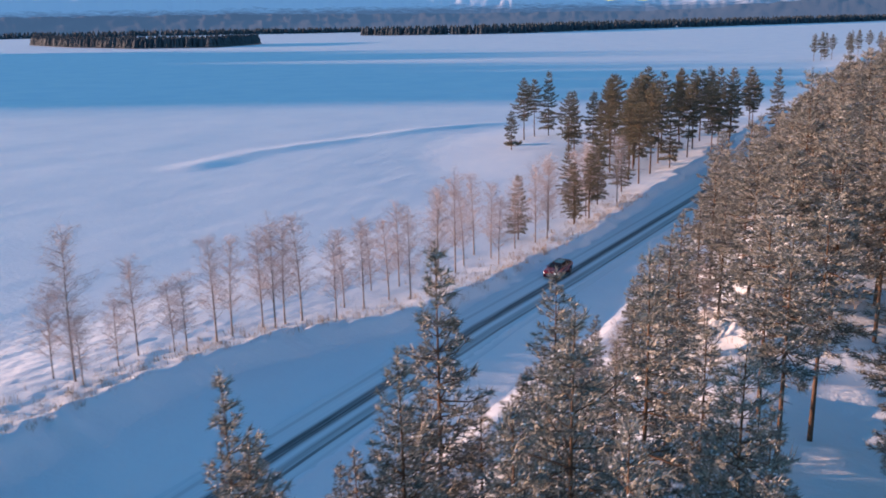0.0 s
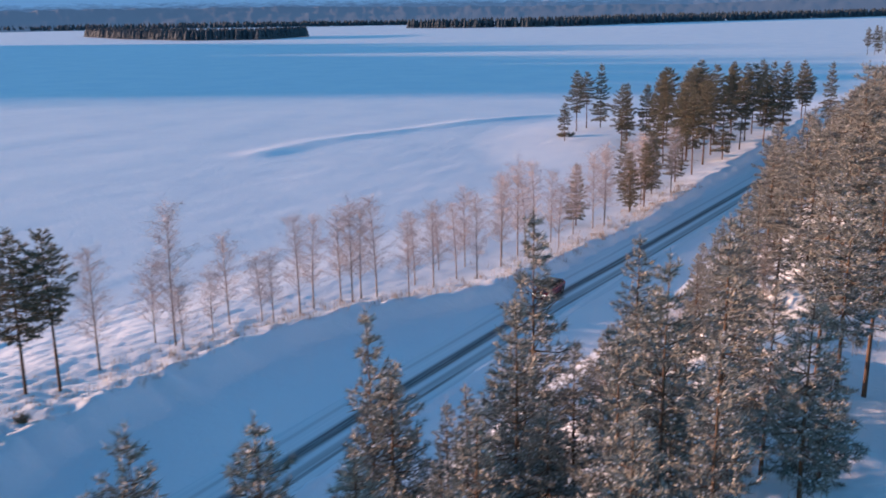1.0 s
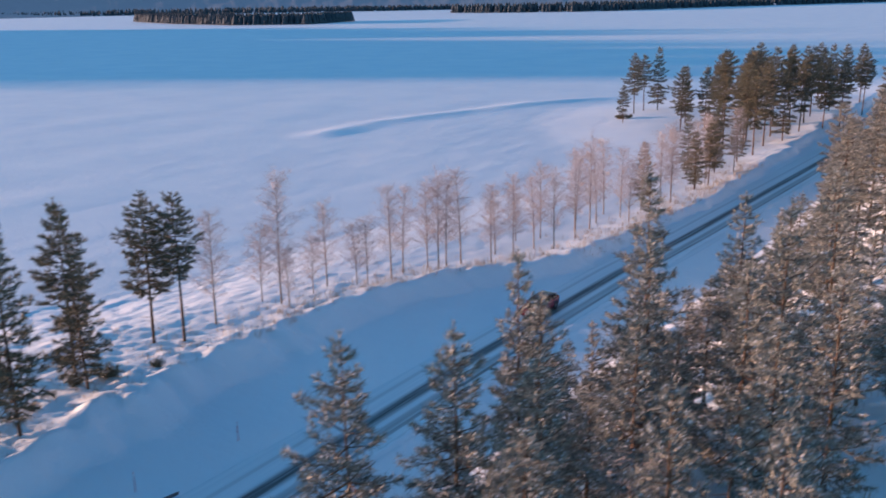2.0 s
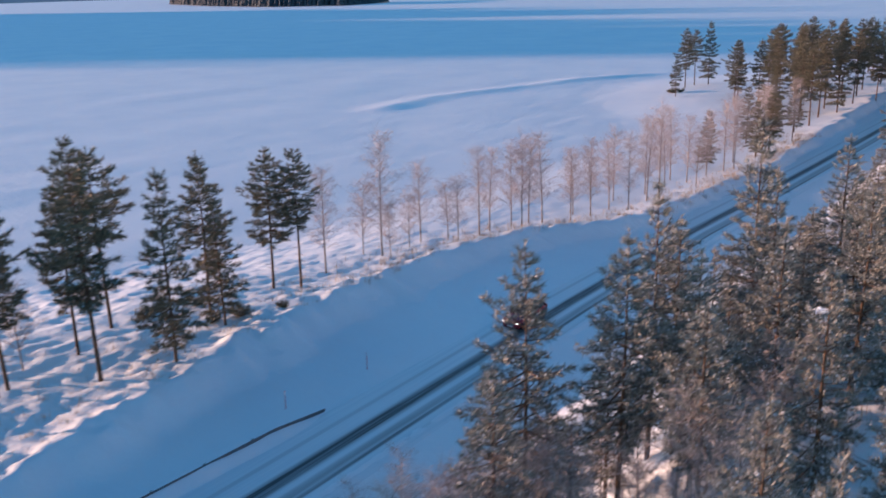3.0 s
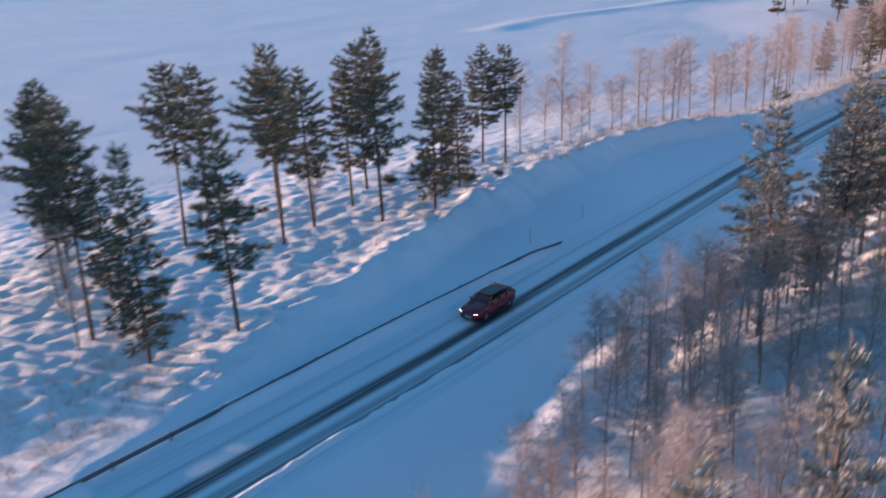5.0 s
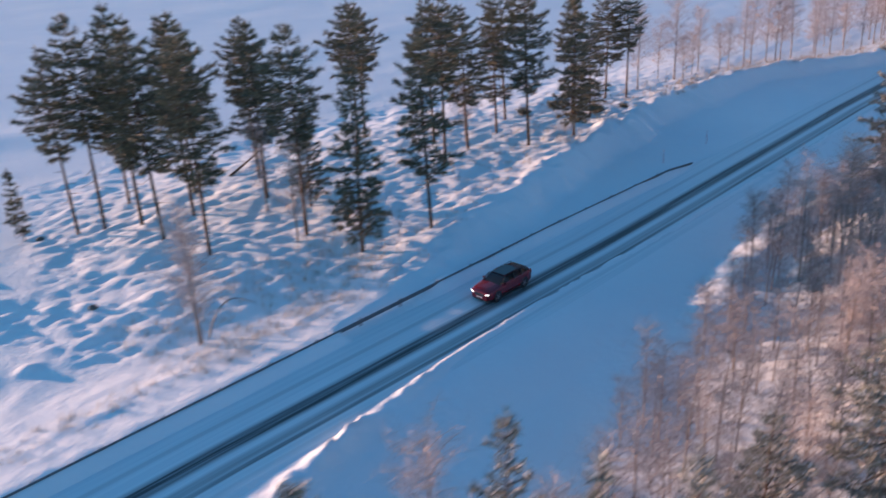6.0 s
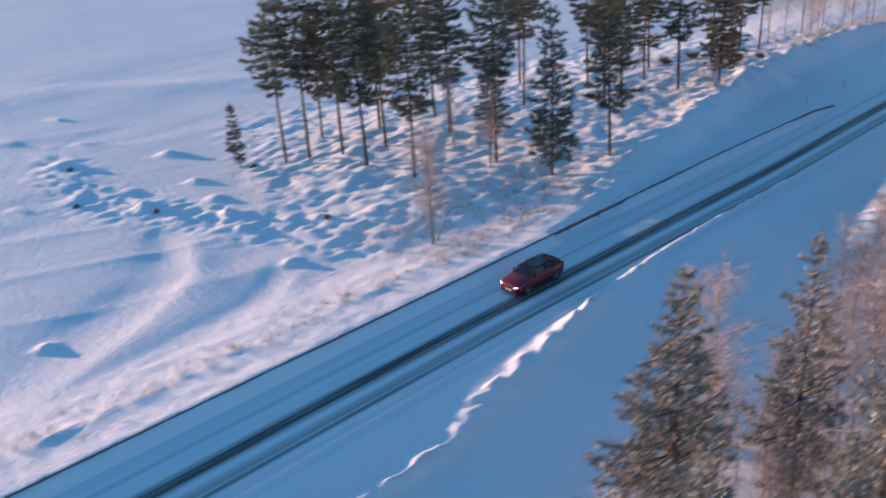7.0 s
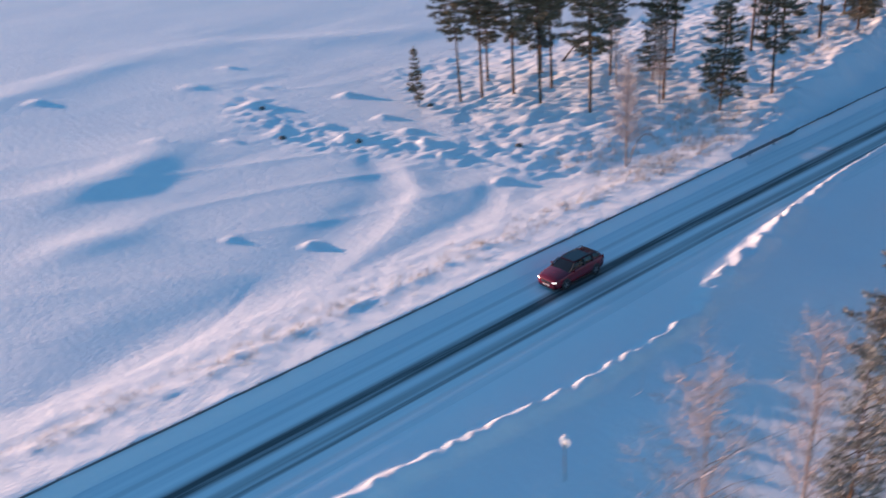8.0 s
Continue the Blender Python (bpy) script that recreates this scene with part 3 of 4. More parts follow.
    mesh_object("trunk", tv, tf, PINE_BARK, tree, smooth=True)
    tagged(mesh_object("crown", cv, cf, needles, tree), kind="stuff")
    if sv:
        tagged(mesh_object("snow_load", sv, sf, SNOW_CAP, tree, "snow lying on the branches"), kind="stuff")
    return tagged(tree, label, "pine tree"), tall


def make_birch(seed, tall, label, spread_r=1.5, limbs=34, mat=None, twig_count=13, thin=1.0):
    """A bare birch: a thin leaning trunk, upswept limbs and a haze of fine twigs."""
    rnd = random.Random(seed)
    tree = new("birch_tree")
    tv, tf, cv, cf = [], [], [], []
    bend = Vector((rnd.uniform(-0.6, 0.6), rnd.uniform(-0.6, 0.6), 0))
    line = lambda f: Vector((bend.x * f * f, bend.y * f * f, tall * f))
    tube(tv, tf, [line(k / 8) - Vector((0, 0, 0.4 if k == 0 else 0)) for k in range(9)], [0.0105 * tall * (1 - 0.92 * k / 8) for k in range(9)], 6)
    for i in range(limbs):
        f = 0.2 + 0.78 * (i + rnd.random()) / limbs
        q = i * 2.4 + rnd.uniform(-0.6, 0.6)
        length = spread_r * (1.15 - 0.8 * f) * rnd.uniform(0.5, 1.25) + 0.35
        start = line(f)
        out = Vector((math.cos(q), math.sin(q), rnd.uniform(0.5, 1.7))).normalized()
        mid = start + out * length * 0.6
        tip = start + out * length * 1.1 + Vector((math.cos(q), math.sin(q), -0.15)) * length * 0.3
        tube(tv, tf, [start, mid, tip], [0.02, 0.011, 0.004], 4)
        for s in range(twig_count):
            e = rnd.uniform(0.3, 1.0)
            p = start.lerp(mid, e / 0.6) if e < 0.6 else mid.lerp(tip, (e - 0.6) / 0.4)
            p = p + Vector((rnd.gauss(0, 0.13), rnd.gauss(0, 0.13), rnd.gauss(0, 0.15)))
            for _ in range(3):
                way = (out * 0.5 + Vector((rnd.uniform(-1, 1), rnd.uniform(-1, 1), rnd.uniform(-0.8, 0.6)))).normalized()
                l = rnd.uniform(0.35, 1.2)
                flat = way.cross(Vector((rnd.uniform(-1, 1), rnd.uniform(-1, 1), 0.3))).normalized() * rnd.uniform(0.005, 0.011) * thin
                k = len(cv)
                cv += [tuple(p - flat), tuple(p + flat), tuple(p + way * l)]
                cf.append((k, k + 1, k + 2))
    mesh_object("trunk", tv, tf, BIRCH_BARK, tree, smooth=True)
    tagged(mesh_object("crown", cv, cf, mat or TWIGS, tree, "fine bare twigs"), kind="stuff")
    return tagged(tree, label, "birch tree"), tall


def plant(model, x, y, tall, turn, group, top=None, first=set()):
    """Stands a tree, or a copy of it, on the ground; tall is its height, or top the height of its tip above the lake."""
    tree, own = model
    z = ground_z(x, y)
    size = ((top - z) if top is not None else tall) / own
    m = pose(x, y, z, 0, 0, turn) @ Matrix.Diagonal((size * 0.5 + 0.5 if size > 1 else size ** 0.7, size * 0.5 + 0.5 if size > 1 else size ** 0.7, size, 1))
    if tree.name in first:
        tree = copy_thing(tree, m @ Matrix.Diagonal((*[1 / v for v in tree.scale], 1)))
    else:
        first.add(tree.name)
        tree.matrix_basis = m
    return tagged(tree, group=group)


def plant_rows(models, factor, turn, group, rows):
    """Trees from rows of x, y, height and model; with factor 0 the third number is the height of the tip above the lake."""
    for i, (x, y, h, k) in enumerate(rows):
        plant(models[k], x, y, h * factor, (i * turn + abs(x) * 31) % 360, group, None if factor else h)


SHORE_PINES = [make_pine(100 + i, t, b, r, NEEDLES, 0.10, w, pk, "tall green pine with a bare lower trunk on the snowy shore", d, 0.42, 7.0, 16, 0.7)
               for i, (t, b, r, w, d, pk) in enumerate([(15, 0.34, 2.7, 20, 1.0, 0.38), (15, 0.46, 2.9, 17, 1.0, 0.5), (14, 0.3, 2.4, 20, 1.0, 0.3), (13, 0.14, 2.2, 22, 0.95, 0.22), (15, 0.5, 2.8, 15, 1.05, 0.5)])]
HILL_PINES = [make_pine(200 + i, t, b, r, FROSTED, 0.5, w, 0.28, "frosted pine with snow on its branches on the wooded slope", d)
              for i, (t, b, r, w, d) in enumerate([(13, 0.18, 2.1, 23, 1.0), (13, 0.14, 2.0, 24, 1.0), (12, 0.25, 2.4, 19, 1.05), (13, 0.1, 1.9, 25, 0.95), (14, 0.35, 2.2, 18, 1.05)])]
WOOD_PINES = [make_pine(250 + i, t, b, r, FROSTED, 0.45, w, 0.35, "frosted pine standing among others in the hillside wood", d, 0.38, 6.6, 13, 0.7)
              for i, (t, b, r, w, d) in enumerate([(13, 0.2, 2.5, 22, 1.1), (13, 0.28, 2.5, 19, 1.1), (14, 0.15, 2.4, 23, 1.1), (14, 0.42, 2.5, 16, 1.15)])]
SPRUCE = make_pine(300, 14, 0.16, 3.0, FROSTED, 0.3, 28, 0.12, "dense conical snow-dusted spruce", 1.2)
YOUNG_PINE = make_pine(310, 6, 0.16, 0.75, NEEDLES, 0.1, 14, 0.3, "small lone brownish conifer on the snowy shore", 1.0)
YOUNG_BIRCHES = [make_birch(450 + i, t, "thin bare birch in the snowy roadside thicket", r, l, SHADED_BRUSH, 12) for i, (t, r, l) in enumerate([(7, 1.3, 30), (6.5, 1.5, 28), (8, 1.2, 32)])]
BIRCHES = [make_birch(400 + i, t, "slender bare birch at the snowy roadside", r, l, None, 14) for i, (t, r, l) in enumerate([(10, 2.1, 60), (9, 2.3, 56), (10, 1.8, 56), (7, 1.9, 46)])]

# pines on the low shore ridge: x, y, height, model
plant_rows(SHORE_PINES, 1.14, 77, "pines along the shore", [
        (-64.3, -33.2, 17.2, 0), (-60.2, -25.7, 16, 1), (-53.3, -25.4, 14, 3), (-51.0, -19.2, 14.5, 2), (-62.4, -4.5, 16, 1), (-78.3, -1.1, 13.5, 4), (-77.0, -18.0, 14.5, 1), (-65.2, -20.9, 9, 3),
        (-63.2, 0.2, 13.6, 0), (-58.4, 4.9, 16.4, 0), (-56.0, 10.1, 13.6, 3), (-64.7, 7.1, 12.6, 2), (-67.3, 12.1, 14, 4), (-58.7, 17.6, 10, 3), (-60.6, 29.0, 11.9, 1), (-62.6, 27.2, 12.2, 0),
        (-62.1, 18.8, 13, 2), (-79.6, -34.7, 17.5, 1), (-76.6, -32.4, 18, 0), (-71.4, -33.3, 17.5, 0)])
plant_rows(SHORE_PINES, 1.14, 77, "pines along the shore", [
        (-81.5, -36.5, 15, 1), (-74.5, -28.0, 16.5, 1), (-70.5, -22.0, 15, 0), (-79.5, -24.5, 16, 0), (-68.5, 0.5, 14, 1), (-70.0, -10.0, 15, 4), (-84.0, -29.5, 13, 0)])
# pines on the point
plant_rows(SHORE_PINES, 1.05, 53, "pines on the point", [
        (-84.9, 189.4, 9, 2), (-89.0, 206.7, 15, 0), (-88.7, 212.9, 14, 1), (-85.2, 214.1, 16, 3), (-43.9, 120.2, 9, 3), (-42.9, 124.2, 10, 2), (-66.7, 178.9, 14, 0), (-45.6, 136.2, 9, 3),
        (-47.2, 159.4, 15, 1), (-44.2, 156.0, 15, 0), (-45.2, 167.2, 17, 0), (-50.1, 194.2, 17, 1), (-53.8, 224.9, 16, 0), (-42.8, 187.8, 15, 2), (-44.7, 201.0, 17, 0), (-60, 188, 17, 0),
        (-57, 196, 16, 2), (-63, 200, 16, 4), (-54, 182, 15, 2), (-50, 172, 16, 0)])
plant_rows(SHORE_PINES, 1.05, 53, "pines on the point", [
        (-46, 214, 16, 1), (-40, 220, 16, 0), (-58, 210, 17, 1), (-70, 192, 13, 3), (-48, 236, 15, 2), (-40, 246, 15, 0), (-52, 252, 15, 3), (-37, 232, 15, 1),
        (-34, 252, 16, 3), (-64, 226, 15, 0), (-53, 166, 13, 2), (-48.1, 108.6, 9, 3), (-51, 176, 14, 4), (-62, 182, 14, 2), (-58, 174, 13, 3), (-66, 206, 15, 2),
        (-56, 203, 16, 0), (-61, 216, 15, 3), (-47, 180, 15, 1), (-49, 206, 15, 2)])
plant_rows(SHORE_PINES, 1.05, 53, "pines on the point", [
        (-43, 174, 14, 3), (-39.5, 196, 15, 0), (-38, 208, 15, 2), (-44, 226, 16, 3), (-56, 234, 15, 0), (-45, 148, 11, 3), (-47.5, 142, 10, 2), (-49.5, 133, 10, 3)])
plant_rows(SHORE_PINES, 1.2, 53, "pines on the far point", [
    (-68, 650, 15, 0), (-64, 654, 16, 2), (-58, 660, 14, 1), (-63, 668, 15, 3), (-50, 690, 15, 0), (-46, 720, 16, 2), (-40, 735, 15, 1), (-33, 745, 14, 0), (-52, 742, 15, 3), (-24, 700, 16, 2), (-14, 690, 16, 0)])
# bare birches between lake and road: x, y, height, model
plant_rows(BIRCHES, 1.2, 67, "birches along the lake side of the road", [
        (-61.8, 33.9, 9, 0), (-62.8, 41.1, 6.5, 3), (-60.4, 41.4, 11, 0), (-60.0, 45.8, 5, 3), (-60.5, 48.6, 7.5, 1), (-58.4, 51.1, 5.5, 3), (-57.3, 51.6, 6, 1), (-56.4, 54.7, 8.5, 0),
        (-56.3, 56.8, 8, 2), (-54.3, 61.0, 9, 1), (-54.1, 62.3, 8.5, 0), (-53.1, 63.9, 9, 2), (-50.3, 66.1, 7, 1), (-49.7, 70.4, 8, 0), (-49.1, 74.6, 7.5, 2), (-46.7, 75.3, 8, 1),
        (-49.0, 86.1, 9, 0), (-47.8, 88.3, 10, 1), (-47.0, 97.0, 8, 2), (-46.2, 103.0, 8, 0)])
plant_rows(BIRCHES, 1.2, 67, "birches along the lake side of the road", [
        (-45.0, 107.5, 9, 1), (-44.2, 110.0, 9, 2), (-44.1, 121.1, 9, 0), (-44.0, 125.9, 9, 1), (-42.5, 137.2, 9, 2), (-55.5, 60.5, 8, 1), (-52, 70, 7, 2), (-51, 80, 8, 1),
        (-48.5, 92, 8, 2), (-50, 98, 9, 0), (-46, 115, 9, 1), (-45, 130, 9, 0), (-47, 82, 9, 2), (-53, 77, 6, 3), (-44.5, 94, 7, 3), (-58.8, 40.9, 5, 3),
        (-52.1, -42.6, 8.5, 1), (-52.3, -42.3, 7.0, 0), (-59.7, -27.1, 7.5, 2), (-66, 3, 6, 3), (-68, -24, 7, 2)])
plant(YOUNG_PINE, -84.8, -40.3, 0, 10, "pines along the shore", 7.2)
# frosted pines on the slope below the camera: x, y, height of the tip above the lake, model
plant_rows(HILL_PINES, 0, 41, "frosted pines on the slope", [
        (-16.1, 5.1, 19.8, 4), (-18.3, 14.3, 20.1, 1), (-20.7, 4.0, 18.9, 2), (-16.2, 26.0, 22.2, 0), (-13.0, 17.1, 20.9, 3), (-16.7, 14.0, 18.4, 4), (-8.0, 15.2, 20.8, 0), (-11.6, 28.7, 20.8, 1),
        (-6.1, 22.6, 23.7, 1), (-6.9, 18.0, 23.0, 2), (-10.6, 48.0, 19.8, 3), (-7.7, 33.6, 21.9, 0), (-2.2, 26.6, 17.2, 3), (-14.5, 21.5, 17.5, 2), (-9.5, 22.5, 19.0, 2), (-4.8, 27.0, 20.0, 2),
        (-18.5, -2.5, 15.5, 4), (-13.0, 6.5, 19.0, 4), (-10.0, 9.0, 20.0, 1), (-13.5, 12.0, 16.0, 0)])
plant_rows(HILL_PINES, 0, 41, "frosted pines on the slope", [
        (-11.0, 16.0, 17.0, 2), (-17.0, 20.0, 15.0, 1), (-13.0, 24.0, 16.5, 3), (-9.0, 27.0, 17.5, 0), (-14.0, 31.0, 15.0, 2), (-19.5, 23.0, 12.5, 3), (-18.5, 9.0, 14.0, 0), (-10.5, 34.0, 16.0, 1),
        (-16.0, 0.0, 13.5, 1), (-11.0, 2.0, 18.5, 4), (-7.0, 4.0, 20.0, 0), (-5.0, 9.0, 21.0, 4), (-4.0, 14.0, 21.5, 1), (-7.0, -4.0, 18.0, 4), (-3.0, 2.0, 20.5, 0), (-2.0, 20.0, 22.0, 4),
        (-4.0, -8.0, 18.5, 1)])
plant(SPRUCE, -18.5, -59.9, 0, 40, "frosted pines on the slope", 14.7)
for i, (x, y, top, k) in enumerate([(-15.8, -53.2, 14.5, 3), (-10.1, -56.5, 17.3, 1), (-9.4, -52.5, 15.6, 3), (-11.5, -41.7, 10.4, 2), (-14.4, -77.3, 12.7, 1), (-12.8, -67.6, 13.5, 2), (-9.0, -62.0, 15.5, 1), (-7.6, -38.5, 18.5, 4), (-6.0, -33.0, 19.5, 0)]):
    plant(HILL_PINES[k], x, y, 0, i * 59 % 360, "frosted pines on the slope", top)
plant_rows(HILL_PINES, 1.0, 71, "frosted pines on the slope", [
    (-17.5, 47.0, 7.5, 2), (-15.0, 52.0, 8.5, 0), (-18.5, 55.5, 7.0, 1), (-14.5, 58.0, 9.0, 4), (-17.0, 62.0, 8.0, 3), (-12.0, 55.0, 9.5, 0), (-13.0, 64.0, 10.0, 2), (-10.5, 60.0, 10.0, 1)])
# the wood on the hill
wood = random.Random(77)
stood = []
for _ in range(2600):
    y = wood.uniform(48, 240)
    x = wood.uniform(-27, 34 - 0.06 * y)
    foot = float(right_foot_x(y))
    if x < foot + (3.5 if y > 60 else 13) or x > 18 + 0.12 * y or (x - 2 > 0.33 * (y + 10)):
        continue
    if x < 3.3 - 0.221 * (y + 7) or (y < 72 and x < -3):
        continue
    if any((x - a) ** 2 + (y - b) ** 2 < (2.5 + 0.005 * y) ** 2 for a, b in stood):
        continue
    stood.append((x, y))
    if len(stood) > 230:
        break
for i, (x, y) in enumerate(stood):
    plant(WOOD_PINES[i % 4], x, y, wood.uniform(11.5, 15.5), wood.uniform(0, 360), "trees of the hillside wood")
# tall trunks standing in the clearing
for i, (x, y, h, k) in enumerate([(-2.6, 33.7, 12, 3), (-1.6, 38.0, 12.5, 3), (-4.2, 38.5, 11.5, 3), (2.5, 37.5, 11, 1), (4.0, 43.0, 12.5, 3), (3.0, 33.0, 8, 2), (-8.0, 57.0, 12.5, 0), (-5.0, 53.0, 12, 1), (7.0, 49.0, 12, 0), (0.5, 52, 12, 3)]):
    plant(WOOD_PINES[k], x, y, h, i * 97 % 360, "trees of the hillside wood")
# young birches on the bank below the pines
bank = random.Random(23)
for i in range(36):
    y = bank.uniform(-8, 62)
    x = float(right_foot_x(y)) + bank.uniform(4.0, 17)
    plant(YOUNG_BIRCHES[i % 3], x, y, bank.uniform(2.2, 5.0), bank.uniform(0, 360), "young birches on the bank")
# thin birches in the roadside thicket
thicket = random.Random(91)
spots = []
for _ in range(4500):
    y = thicket.uniform(-58, 6)
    foot = float(right_foot_x(y))
    x = foot + 2.0 + 19 * thicket.random()
    if y < -36 and x < -20:
        continue
    if any((x - a) ** 2 + (y - b) ** 2 < 2.3 for a, b in spots):
        continue
    spots.append((x, y))
    if len(spots) > 205:
        break
for i, (x, y) in enumerate(spots):
    plant(YOUNG_BIRCHES[i % 3], x, y, thicket.uniform(3.8, 6.4) + 0.08 * (x - float(right_foot_x(y))), thicket.uniform(0, 360), "thin birches in the roadside thicket")
for i, (x, y, h, k) in enumerate([(-20.6, -6.5, 9, 1), (-22.2, -10.5, 8, 0), (-18.7, -5.5, 8, 2), (-21.3, -51.5, 11, 1), (-18.1, -81.7, 12.6, 1), (-17.2, -74.9, 11.4, 2), (-14, -25.4, 8.5, 0), (-12.8, -25.0, 9, 2), (-11.8, -36.8, 8, 0), (-19.5, -55.0, 9, 0), (-16.8, -48.5, 9, 2)]):
    plant(BIRCHES[k], x, y, h, i * 31, "thin birches in the roadside thicket")


# ---- shrubs and dead wood ----
def make_juniper(seed, reach):
    """A low dark evergreen shrub: many leaning stems with needle sprays, dusted with snow."""
    rnd = random.Random(seed)
    bush = tagged(new("juniper_bush"), "low dark juniper bush dusted with snow", "bush")
    tv, tf, cv, cf, sv, sf = [], [], [], [], [], []
    for i in range(16):
        q, l = i * 2.4 + rnd.uniform(-0.3, 0.3), reach * rnd.uniform(0.6, 1.1)
        out = Vector((math.cos(q), math.sin(q), rnd.uniform(0.4, 1.3))).normalized()
        tube(tv, tf, [Vector((0, 0, -0.1)), out * l * 0.5, out * l], [0.03, 0.018, 0.006], 4)
        for s in range(12):
            p = out * l * (0.3 + 0.7 * (s + rnd.random()) / 12) + Vector((rnd.gauss(0, 0.1), rnd.gauss(0, 0.1), rnd.gauss(0, 0.08)))
            tuft(cv, cf, p, out, 0.3, rnd, 10)
            if rnd.random() < 0.3:
                snow_cap(sv, sf, p + Vector((0, 0, 0.08)), 0.07, rnd)
    mesh_object("stems", tv, tf, PINE_BARK, bush, smooth=True)
    tagged(mesh_object("foliage", cv, cf, NEEDLES, bush), kind="stuff")
    tagged(mesh_object("snow_load", sv, sf, SNOW_CAP, bush, "snow lying on the branches"), kind="stuff")
    return bush


JUNIPER = make_juniper(61, 1.1)
for i, (x, y, size) in enumerate([(-59.3, 20.0, 1.1), (-60.4, 17.6, 0.8), (-66.9, 15.3, 1.0), (-65.6, 20.2, 1.1), (-88.5, 196.4, 1.5), (-86.8, 197.5, 1.2), (-57.6, 23.4, 0.7)]):
    m = pose(x, y, ground_z(x, y), 0, 0, i * 83) @ Matrix.Diagonal((size, size, size, 1))
    if i:
        copy_thing(JUNIPER, m @ Matrix.Diagonal((*[1 / v for v in JUNIPER.scale], 1)))
    else:
        JUNIPER.matrix_basis = m


def build_bent_sapling(base, over):
    """A young birch bowed down by snow, its tip hanging over."""
    sapling = tagged(new("bent_sapling"), "bare sapling bowed into an arch beside the road", "sapling")
    a = Vector((*base, ground_z(*base) - 0.2))
    b = Vector((*over, ground_z(*over) + 1.0))
    pts = [a.lerp(b, k / 10) + Vector((0, 0, 1.9 * math.sin(math.pi * (k / 10) ** 0.8))) for k in range(11)]
    v, f = [], []
    tube(v, f, pts, [0.075 - 0.0055 * k for k in range(11)], 6)
    mesh_object("trunk", v, f, BIRCH_BARK, sapling, smooth=True)
    rnd = random.Random(9)
    v, f = [], []
    for _ in range(26):
        p = pts[rnd.randint(5, 10)]
        tube(v, f, [p, p + Vector((rnd.uniform(-0.4, 0.4), rnd.uniform(-0.4, 0.4), rnd.uniform(-0.7, 0.2)))], [0.01, 0.003], 3)
    mesh_object("twigs", v, f, TWIGS, sapling)


build_bent_sapling((-52.6, -41.6), (-52.4, -37.2))


def build_fallen_trunk(a, b):
    """A dead trunk lying among the pines, with broken stubs."""
    log = tagged(new("fallen_trunk"), "fallen dead trunk lying in the snow among pines", "fallen tree")
    p, q = Vector((*a, ground_z(*a) + 0.1)), Vector((*b, ground_z(*b) + 0.9))
    v, f = [], []
    tube(v, f, [p.lerp(q, k / 6) for k in range(7)], [0.16 - 0.016 * k for k in range(7)], 7)
    mesh_object("trunk", v, f, PINE_BARK, log, smooth=True)
    rnd = random.Random(4)
    for k in range(5):
        c = p.lerp(q, 0.3 + 0.14 * k)
        v, f = [], []
        tube(v, f, [c, c + Vector((rnd.uniform(-0.4, 0.4), rnd.uniform(-0.4, 0.4), rnd.uniform(0.3, 0.7)))], [0.03, 0.01], 4)
        mesh_object("branch_stub", v, f, PINE_BARK, log)


build_fallen_trunk((-80.5, -19.2), (-84.3, -11.8))


# ---- roadside things ----
def box(bm, x0, x1, y0, y1, z0, z1, bevel=0.0):
    m = Matrix.Translation(((x0 + x1) / 2, (y0 + y1) / 2, (z0 + z1) / 2)) @ Matrix.Diagonal((x1 - x0, y1 - y0, z1 - z0, 1))
    made = bmesh.ops.create_cube(bm, size=1, matrix=m)["verts"]
    if bevel:
        bmesh.ops.bevel(bm, geom=list({e for v in made for e in v.link_edges}), offset=bevel, segments=2, affect="EDGES", clamp_overlap=True)


def build_guard_rail():
    rail = tagged(new("guard_rail"), "long grey steel guard rail half buried in the roadside snow bank", "guard rail")
    ys = np.concatenate([np.arange(-140, 8, 2.0), [8, 10.5, 12.7]])
    verts, faces = [], []
    section = [(0.00, -0.155), (0.05, -0.10), (0.05, -0.06), (0.0, -0.01), (0.0, 0.01), (0.05, 0.06), (0.05, 0.10), (0.0, 0.155), (-0.03, 0.155), (-0.03, -0.155)]
    for y in ys:
        z = 0.97 - 0.45 * float(smooth(8, 12.7, np.array(y)))
        x = float(rail_x(y))
        verts += [(x + u, y, z + v) for u, v in section]
    n = len(section)
    faces = [(k * n + j, k * n + (j + 1) % n, (k + 1) * n + (j + 1) % n, (k + 1) * n + j) for k in range(len(ys) - 1) for j in range(n)]
    faces += [tuple(range(n)), tuple(reversed(range((len(ys) - 1) * n, len(ys) * n)))]
    mesh_object("rail", verts, faces, STEEL, rail)
    post = None
    for y in np.arange(-138, 8, 4.0):
        x = float(rail_x(y)) - 0.10
        if post is None:
            bm = bmesh.new()
            box(bm, -0.05, 0.05, -0.06, 0.06, -1.0, 0.17, 0.01)
            post = part("post", bm, STEEL, rail)
            post.location = (x, y, 0.99)
        else:
            p = new("post", post.data)
            p.parent, p.location = rail, (x, y, 0.99)


build_guard_rail()


